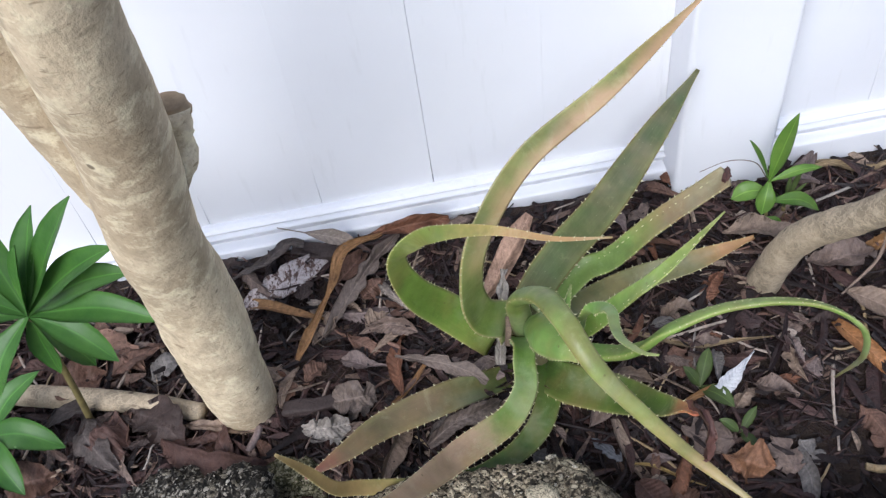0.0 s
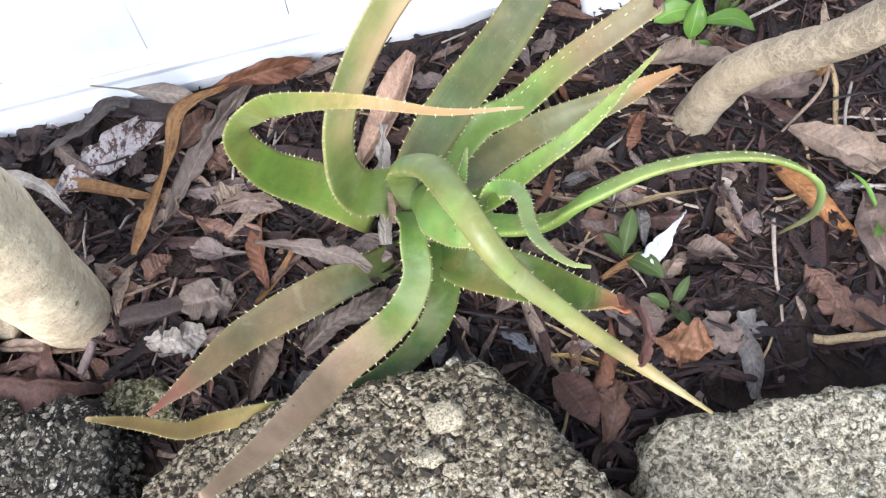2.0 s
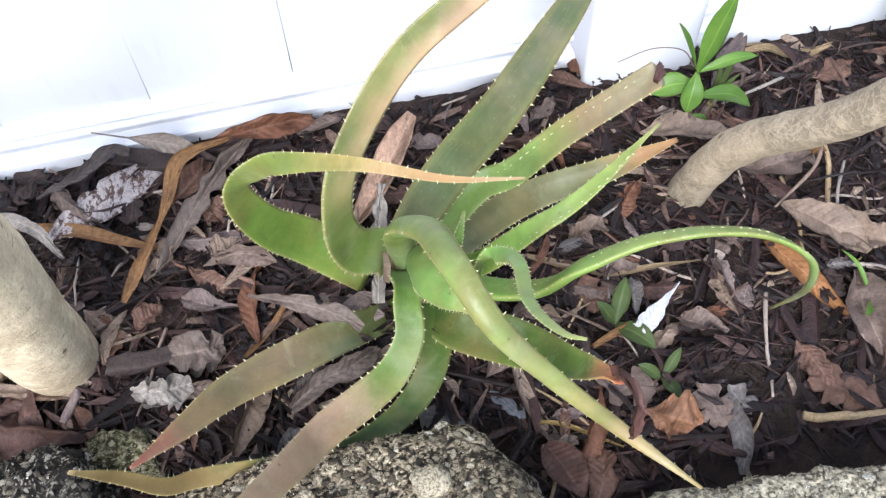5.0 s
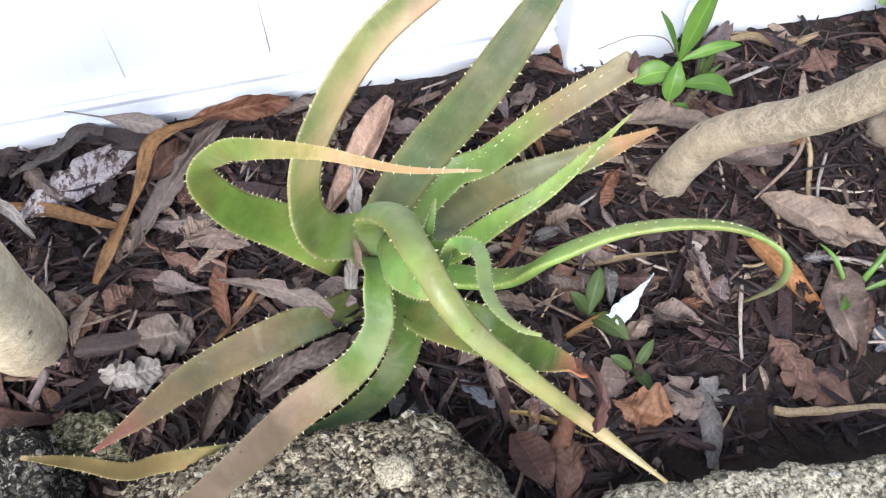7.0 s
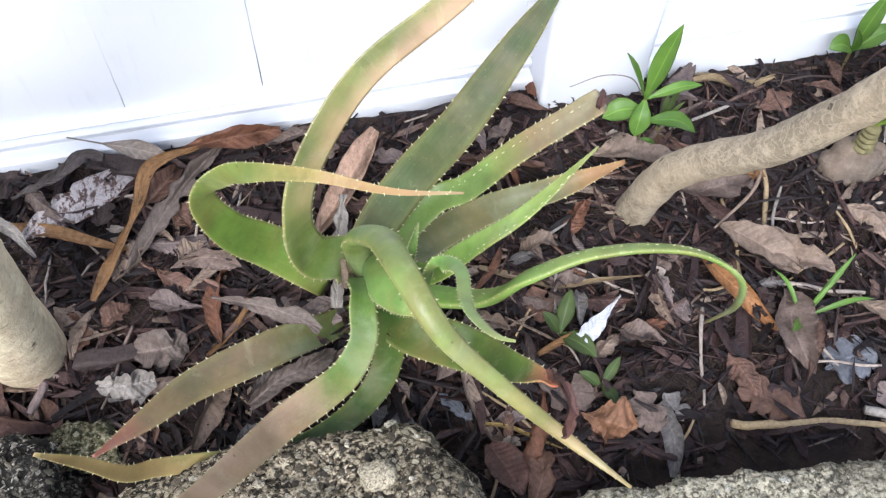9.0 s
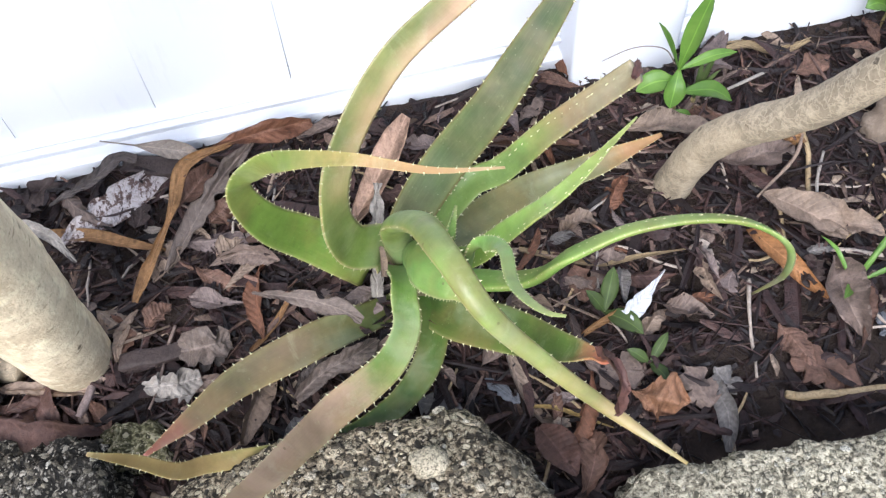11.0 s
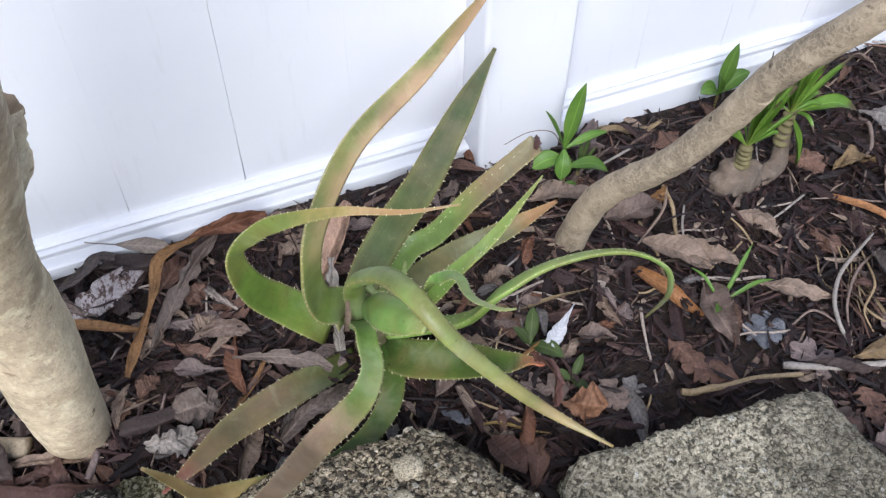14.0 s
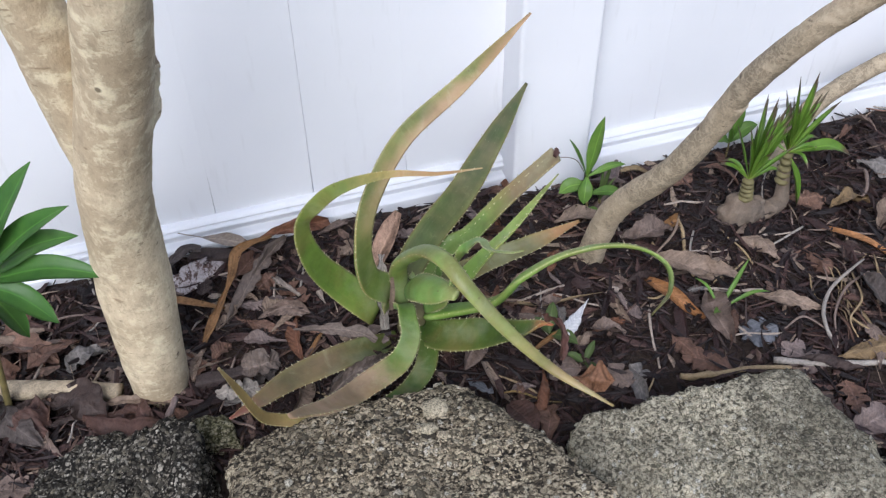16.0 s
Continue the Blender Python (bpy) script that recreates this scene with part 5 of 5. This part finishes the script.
leaf(0.580, -0.605, 0.066, 0.045, 11, "greypink", "grey-pink leaf on the soil")
leaf(0.653, -0.595, 0.041, 0.028, -36, "grey", "grey leaf scrap on the soil")
stick(0.658, -0.645, 0.082, 0.006, -135, "pale", "pale thin stem on the soil")
leaf(1.081, -0.172, 0.075, 0.047, 0, "brown", "brown dry leaf on the mulch")
leaf(0.926, -0.181, 0.071, 0.041, -46, "grey", "grey dry leaf strip on the mulch")
stick(0.473, -0.265, 0.107, 0.007, -101, "straw", "pale stalk on the mulch")
stick(0.525, -0.234, 0.142, 0.009, -110, "straw", "straw-coloured stalk on the mulch")
leaf(0.481, -0.193, 0.085, 0.049, -1, "greybrown", "grey-brown leaf under the branch")
leaf(0.526, -0.182, 0.036, 0.024, 16, "orange", "small orange-brown leaf scrap")
stick(0.542, -0.345, 0.088, 0.008, -21, "pale", "thin pale stalk on the mulch")
straw(0.565, -0.049, 0.100, 0.012, -9, "straw", "straw-coloured dry blade by the fence")
leaf(-0.313, -0.298, 0.139, 0.061, -25, "brownred", "broad dull red-brown leaf lying between trunk and stone")
leaf(-0.459, -0.134, 0.134, 0.041, -28, "salmon", "pinkish brown dry leaf on the mulch")
leaf(-0.482, -0.102, 0.134, 0.042, -5, "tan", "tan dry leaf beside the green plant")
leaf(-0.487, -0.160, 0.072, 0.058, 7, "brown", "brown dry leaf on the mulch")
leaf(-0.446, -0.260, 0.103, 0.051, -58, "darkgrey", "dark brown-grey leaf beside the stone")
leaf(-0.384, -0.259, 0.101, 0.059, -39, "darkbrown", "dark brown large leaf beside the stone")
leaf(-0.309, -0.271, 0.119, 0.020, -16, "tan", "tan strip of leaf under the trunk")
leaf(-0.407, -0.149, 0.079, 0.040, 24, "brown", "brown dry leaf folded beside the trunk")
leaf(-0.522, -0.292, 0.060, 0.052, 9, "brown", "brown dry leaf on the mulch")
leaf(-0.364, -0.171, 0.058, 0.046, 24, "grey", "grey dry leaf by the log")
leaf(-0.443, -0.248, 0.050, 0.084, 41, "brownred", "large red-brown dry leaf")

# loose dry leaves and twigs that fill the bed between the larger ones
FILL = random.Random(5)
KINDS = ["brown", "tan", "greybrown", "brown", "brownred", "greybrown", "greybrown", "tan", "grey", "rust", "darkbrown", "brown", "greypink", "pale", "greypink"]
NAMES = {"brown": "small brown dry leaf on the mulch", "tan": "small tan dry leaf on the mulch", "greybrown": "small grey-brown dry leaf on the mulch", "brownred": "small red-brown dry leaf on the mulch",
         "darkgrey": "small dark grey dry leaf on the mulch", "grey": "small grey dry leaf on the mulch", "rust": "small rust-brown dry leaf on the mulch", "darkbrown": "small dark brown dry leaf on the mulch", "greypink": "small pinkish grey dry leaf on the mulch", "pale": "small pale tan dry leaf on the mulch"}


# grey-brown side litter, its colours darkened for shade from plants and trunk
SHADED_SIDE_KINDS = ["brown", "greybrown", "darkbrown", "darkbrown", "brownred", "greybrown", "darkbrown", "darkgrey", "brown", "darkbrown"]


def in_bed(x, y):
    edge = -0.40 if x < 0.11 else (-0.60 if x < 0.19 else (-0.50 if x < 0.52 else -0.66))
    return edge < y < -0.02


count = 0
while count < 215:
    x, y = FILL.uniform(-0.85, 1.35), FILL.uniform(-0.66, -0.02)
    if not in_bed(x, y) or (0.27 < x < 0.5 and -0.5 < y < -0.38) or (-0.07 < x < 0.06 and -0.36 < y < -0.25) or (0.13 < x < 0.37 and -0.215 < y < -0.13):
        continue
    if x > 0.5 and FILL.random() < 0.6:
        continue
    kind = FILL.choice(KINDS if -0.25 < x < 0.5 else SHADED_SIDE_KINDS)
    L = FILL.uniform(0.022, 0.078)
    if FILL.random() < 0.36:
        scrap(x, y, L * 0.8, L * 0.55, FILL.uniform(0, 360), kind, NAMES[kind].replace("dry leaf", "torn leaf"))
    else:
        leaf(x, y, L, L * FILL.uniform(0.2, 0.42), FILL.uniform(0, 360), kind, NAMES[kind])
    count += 1
count = 0
while count < 34:
    x, y = FILL.uniform(-0.85, 1.3), FILL.uniform(-0.66, -0.03)
    if in_bed(x, y) and not (0.27 < x < 0.5 and -0.5 < y < -0.38) and (x < 0.5 or FILL.random() < 0.4):
        kind = FILL.choice(("brown", "tan", "greybrown", "brownred", "greypink", "rust") if -0.25 < x < 0.5 else SHADED_SIDE_KINDS)
        L = FILL.uniform(0.07, 0.11)
        leaf(x, y, L, L * FILL.uniform(0.22, 0.34), FILL.uniform(0, 360), kind, NAMES[kind].replace("small", "long"))
        count += 1
for k in range(210):
    x, y = FILL.uniform(-0.8, 1.3), FILL.uniform(-0.6, -0.02)
    if in_bed(x, y):
        kind = FILL.choice(["straw", "greybrown", "palegrey", "brown", "pale", "darkbrown"])
        stick(x, y, FILL.uniform(0.03, 0.12), FILL.uniform(0.002, 0.006), FILL.uniform(0, 360), kind, "thin dry twig lying on the mulch")


for k in range(22):
    x, y = FILL.uniform(0.64, 0.78), FILL.uniform(-0.48, -0.38)
    straw(x, y, FILL.uniform(0.05, 0.12), FILL.uniform(0.002, 0.0045), FILL.gauss(75, 14), FILL.choice(("greybrown", "brown", "straw")), "thin dry grass stalk flattened on the mulch")


# ---- green plants ----
def weed(name, base, node, leaves, label, category, material, stem=0.0022, fold=0.35, group=""):
    """A small plant: stem from base to node; leaves as (tip, width, sag) or (root, tip, width, sag)."""
    t = thing(name, base, label, category, group)
    mid = [(a + b) / 2 + 0.003 for a, b in zip(base, node)]
    v, f = tube([(base[0], base[1], base[2] - 0.02), mid, node], [stem * 1.2, stem, stem * 0.8], 12, 8, 0.1, 60)
    fix(mesh_object("stem", v, f, GREEN_STEM), t)
    for k, (tip, width, sag, *root) in enumerate(leaves):
        a, b = np.array(root[0] if root else node, float), np.array(tip, float)
        m = (a + b) / 2 + np.array((0, 0, sag))
        m2 = a * 0.25 + b * 0.75 + np.array((0, 0, sag * 0.8))
        side = np.cross(b - a, (0, 0, 1))
        up = np.cross(side, b - a)
        up /= np.linalg.norm(up) + 1e-9
        up = up * 0.6 + np.array((0.15 * (k % 3 - 1), -0.45, 0.5))
        v, f, at = blade([a, m, m2, b], [width * q for q in (0.16, 0.45, 0.85, 1.0, 0.9, 0.6, 0.04)], [up], 18, 0.0007, fold, 0.04 * width, k * 3.1, 7)
        fix(mesh_object("leaf", v, f, material, attrs=at), t)
    return t


weed("weed", (0.407, -0.130, 0.0), (0.411, -0.110, 0.083), [((0.430, -0.108, 0.190), 0.023, 0.004), ((0.374, -0.110, 0.163), 0.014, 0.002), ((0.477, -0.110, 0.091), 0.013, 0.006), ((0.366, -0.108, 0.060), 0.026, 0.006, (0.409, -0.113, 0.072)),
     ((0.398, -0.132, 0.048), 0.024, 0.010), ((0.478, -0.128, 0.030), 0.021, 0.012, (0.412, -0.118, 0.055)), ((0.432, -0.130, 0.012), 0.008, 0.006, (0.410, -0.122, 0.030))], "young broad-leaved weed growing beside the fence post", "weed", GREEN_FRESH)
weed("weed", (0.437, -0.112, 0.0), (0.438, -0.112, 0.030), [((0.456, -0.105, 0.098), 0.007, 0.0), ((0.444, -0.100, 0.088), 0.006, 0.0), ((0.462, -0.112, 0.070), 0.006, 0.004), ((0.424, -0.112, 0.060), 0.005, 0.0)], "dry-stemmed sprig of narrow leaves beside the fence post", "weed", GREEN_SEED, 0.0032)
weed("weed", (-0.47, -0.22, 0.0), (-0.425, -0.250, 0.255), [((-0.322, -0.251, 0.399), 0.040, 0.004), ((-0.298, -0.275, 0.352), 0.034, 0.010), ((-0.302, -0.262, 0.300), 0.034, 0.014), ((-0.281, -0.300, 0.266), 0.032, 0.016),
     ((-0.393, -0.250, 0.352), 0.032, 0.002), ((-0.395, -0.255, 0.160), 0.032, 0.014), ((-0.350, -0.290, 0.205), 0.030, 0.016), ((-0.430, -0.260, 0.165), 0.030, 0.010), ((-0.520, -0.240, 0.330), 0.034, 0.008), ((-0.540, -0.250, 0.260), 0.034, 0.014),
     ((-0.480, -0.300, 0.190), 0.032, 0.014), ((-0.445, -0.200, 0.380), 0.034, 0.0), ((-0.380, -0.210, 0.360), 0.034, 0.006), ((-0.500, -0.200, 0.200), 0.030, 0.012), ((-0.360, -0.225, 0.255), 0.030, 0.012)], "bushy deep green plant with long pointed leaves", "plant", GREEN_DEEP, 0.004)
weed("weed", (-0.58, -0.25, 0.0), (-0.575, -0.245, 0.05), [((-0.50, -0.19, 0.085), 0.03, 0.008), ((-0.475, -0.275, 0.045), 0.036, 0.022), ((-0.52, -0.32, 0.035), 0.036, 0.020), ((-0.56, -0.33, 0.05), 0.03, 0.015), ((-0.65, -0.25, 0.08), 0.03, 0.01), ((-0.6, -0.17, 0.09), 0.028, 0.01)],
     "low deep green weed at the edge of the bed", "weed", GREEN_DEEP, 0.003)
weed("weed", (0.252, -0.335, 0.0), (0.252, -0.335, 0.012), [((0.272, -0.30, 0.035), 0.018, 0.004), ((0.236, -0.318, 0.035), 0.014, 0.003), ((0.278, -0.372, 0.02), 0.022, 0.006)], "tiny green seedling beside the aloe", "weed", GREEN_SEED, 0.0015, group="seedlings")
weed("weed", (0.275, -0.402, 0.0), (0.275, -0.400, 0.012), [((0.299, -0.380, 0.028), 0.011, 0.002), ((0.255, -0.385, 0.024), 0.012, 0.003), ((0.284, -0.424, 0.016), 0.013, 0.004)], "tiny green seedling in bare soil", "weed", GREEN_SEED, 0.0012, group="seedlings")
weed("weed", (0.72, -0.045, 0.0), (0.715, -0.05, 0.035), [((0.735, -0.04, 0.115), 0.022, 0.004), ((0.68, -0.05, 0.045), 0.026, 0.008), ((0.765, -0.05, 0.06), 0.024, 0.008), ((0.70, -0.06, 0.08), 0.018, 0.004)], "small green weed beside the fence rail", "weed", GREEN_FRESH, 0.002)
weed("weed", (0.85, -0.355, 0.0), (0.85, -0.355, 0.012), [((0.822, -0.345, 0.03), 0.026, 0.008), ((0.882, -0.372, 0.03), 0.028, 0.008), ((0.86, -0.325, 0.028), 0.024, 0.006)], "small round-leaved green weed on the mulch", "weed", GREEN_FRESH, 0.0015)
weed("weed", (0.865, -0.455, 0.0), (0.862, -0.452, 0.018), [((0.79, -0.405, 0.04), 0.030, 0.012), ((0.82, -0.475, 0.035), 0.028, 0.012), ((0.90, -0.40, 0.07), 0.030, 0.010), ((0.92, -0.48, 0.05), 0.03, 0.012), ((0.86, -0.51, 0.04), 0.026, 0.01)], "bright green low weed on the mulch", "weed", GREEN_FRESH, 0.002)
weed("weed", (0.97, -0.32, 0.0), (0.97, -0.32, 0.02), [((0.985, -0.30, 0.06), 0.026, 0.006), ((0.95, -0.33, 0.045), 0.018, 0.004)], "small yellow-green seedling on the mulch", "weed", GREEN_FRESH, 0.0014, group="seedlings")
weed("grass", (0.50, -0.375, 0.0), (0.505, -0.372, 0.01), [((0.475, -0.395, 0.035), 0.010, 0.002), ((0.565, -0.335, 0.06), 0.007, 0.006), ((0.585, -0.372, 0.02), 0.006, 0.012), ((0.49, -0.32, 0.03), 0.005, 0.01), ((0.535, -0.355, 0.05), 0.006, 0.006)],
     "sparse green grass sprig in the mulch", "grass", GREEN_FRESH, 0.0012)


v, f = tube([(0.404, -0.112, 0.095), (0.385, -0.112, 0.125), (0.352, -0.11, 0.134), (0.318, -0.108, 0.122)], [0.0007, 0.0006, 0.0004], 20, 6)
tagged(mesh_object("dry_stalk", v, f, DRY["greybrown"]), "hair-thin dry stalk arching beside the weed", "stalk")


def tuft(base, node, tips, lean, seed, label):
    """A rosette of narrow upright blades on a thick ringed neck: the longest by their tips, the rest fanned about them."""
    r = random.Random(seed)
    for k in range(15):
        a, reach, up = r.uniform(0, 2 * math.pi), r.uniform(0.015, 0.060), r.uniform(0.055, 0.125)
        tips.append(((node[0] + reach * math.cos(a) + lean[0] * up, node[1] + 0.7 * reach * math.sin(a) + lean[1] * up, node[2] + up), r.uniform(0.0065, 0.0095), r.uniform(0.0, 0.006)))
    for k in range(4):
        a = r.uniform(0, 2 * math.pi)
        tips.append(((node[0] + 0.055 * math.cos(a), node[1] + 0.045 * math.sin(a), node[2] + r.uniform(-0.01, 0.02)), 0.008, 0.012))
    t = weed("tufted_plant", base, node, tips, label, "plant", GREEN_TUFT, 0.005, 0.6, "tufted plants")
    for k in range(5):
        g = k / 4
        at = [b + (n - b) * (0.35 + 0.6 * g) for b, n in zip(base, node)]
        v, f = tube([(at[0], at[1], at[2] - 0.004), tuple(at), (at[0], at[1], at[2] + 0.005)], [0.010 - 0.003 * g, 0.0125 - 0.003 * g, 0.0095 - 0.003 * g], 8, 14, 0.15, 90, seed=k)
        fix(mesh_object("leaf_scar_ring", v, f, NECK), t)
    return t


tuft((0.652, -0.197, 0.025), (0.645, -0.200, 0.082), [((0.598, -0.20, 0.195), 0.009, 0.0), ((0.665, -0.169, 0.215), 0.0095, 0.0), ((0.640, -0.20, 0.232), 0.009, 0.0), ((0.690, -0.19, 0.205), 0.0085, 0.003), ((0.578, -0.20, 0.130), 0.010, 0.008)],
     (0.12, 0.0), 3, "tuft of narrow pointed green leaves on a knobbly stump")
tuft((0.727, -0.185, 0.020), (0.720, -0.185, 0.105), [((0.671, -0.216, 0.272), 0.009, 0.0), ((0.738, -0.18, 0.245), 0.009, 0.0), ((0.788, -0.132, 0.190), 0.009, 0.004), ((0.777, -0.200, 0.199), 0.009, 0.004), ((0.838, -0.197, 0.078), 0.022, 0.016), ((0.747, -0.211, 0.004), 0.020, 0.012)],
     (0.10, 0.05), 8, "tuft of narrow pointed green leaves with dark tips")


def lump(name, at, size, material, seed, label, category):
    bm = bmesh.new()
    bmesh.ops.create_icosphere(bm, subdivisions=4, radius=1)
    for v in bm.verts:
        w = 1 + 0.28 * noise.noise(v.co * 1.7 + Vector((seed, 0, 0))) + 0.10 * noise.noise(v.co * 5 + Vector((seed, 2, 0))) + 0.05 * noise.noise(v.co * 14)
        v.co = Vector([c * s * w for c, s in zip(v.co, size)])
    ob = bm_object(name, bm, material)
    ob.location = at
    return tagged(ob, label, category)


lump("stump", (0.650, -0.197, 0.014), (0.038, 0.028, 0.030), STUMP, 4.0, "knobbly grey-brown root stump in the mulch", "stump")
v, f = tube([(0.672, -0.200, 0.004), (0.700, -0.202, 0.008), (0.724, -0.195, 0.016), (0.729, -0.186, 0.040), (0.724, -0.185, 0.075)], [0.014, 0.015, 0.013, 0.010, 0.008], 40, 18, 0.22, 40, seed=6)
tagged(mesh_object("stump", v, f, STUMP), "crooked root rising from the mulch into a leafy tuft", "stump")


# ---- shredded mulch ----
def build_mulch(n, seed, long=0.028, wide=0.0036, lift=0.011):
    """Shreds of bark: bent three-sided splinters with ragged, pointed ends."""
    r = np.random.RandomState(seed)
    quads = [(s * 3 + k, s * 3 + (k + 1) % 3, s * 3 + 3 + (k + 1) % 3, s * 3 + 3 + k) for s in range(3) for k in range(3)] + [(2, 1, 0), (9, 10, 11)]
    verts, faces = [], []
    while n:
        x, y = r.uniform(-0.95, 1.45), r.uniform(-0.72, 0.0)
        if not (in_bed(x, min(y + 0.0, -0.03)) or in_bed(x, y)) or y > -0.030:
            continue
        if 0.27 < x < 0.52 and y < -0.40 and r.rand() < 0.6:
            continue
        n -= 1
        L = 0.004 + long * r.rand() ** 1.8
        W = 0.0007 + wide * r.rand() ** 1.7
        T = 0.0007 + 0.0012 * r.rand() + 0.12 * W
        g = np.array((-1.0, -0.4 + r.uniform(-0.2, 0.2), 0.35 + r.uniform(-0.2, 0.2), 1.0))
        w = W * r.uniform(0.55, 1.1, 4)
        w[0] *= r.uniform(0.05, 0.7)
        w[3] *= r.uniform(0.05, 0.7)
        off = r.normal(0, 0.22, 4) * W + 0.10 * L * r.uniform(-1, 1) * g * g
        sag = r.normal(0, 0.3, 4) * T + 0.06 * L * r.uniform(-1, 1) * g * g
        c = np.empty((12, 3))
        for k, (e, h) in enumerate(((-1, 0), (1, 0), (r.uniform(-0.6, 0.6), 1))):
            c[k::3, 0] = g * L + r.normal(0, 0.10, 4) * W
            c[k::3, 1] = e * w + off
            c[k::3, 2] = h * T * w / W + sag
        m = np.array(Euler((r.uniform(-0.7, 0.7), r.normal(0, 0.20), r.uniform(0, 6.3))).to_matrix())
        o = len(verts)
        at = np.array((x, y, ground_height(x, y) + 0.001 + lift * r.rand() ** 1.5))
        verts.extend(c @ m.T + at)
        faces.extend(tuple(q + o for q in f) for f in quads)
    return verts, faces


v, f = build_mulch(15000, 3, 0.032, 0.0044)
v2, f2 = build_mulch(4600, 8, 0.042, 0.0080, 0.014)
f2 = [tuple(q + len(v) for q in k) for k in f2]
tagged(mesh_object("mulch", v + v2, f + f2, MULCH, smooth=False), "dark brown shredded bark mulch covering the bed", "mulch", kind="stuff")
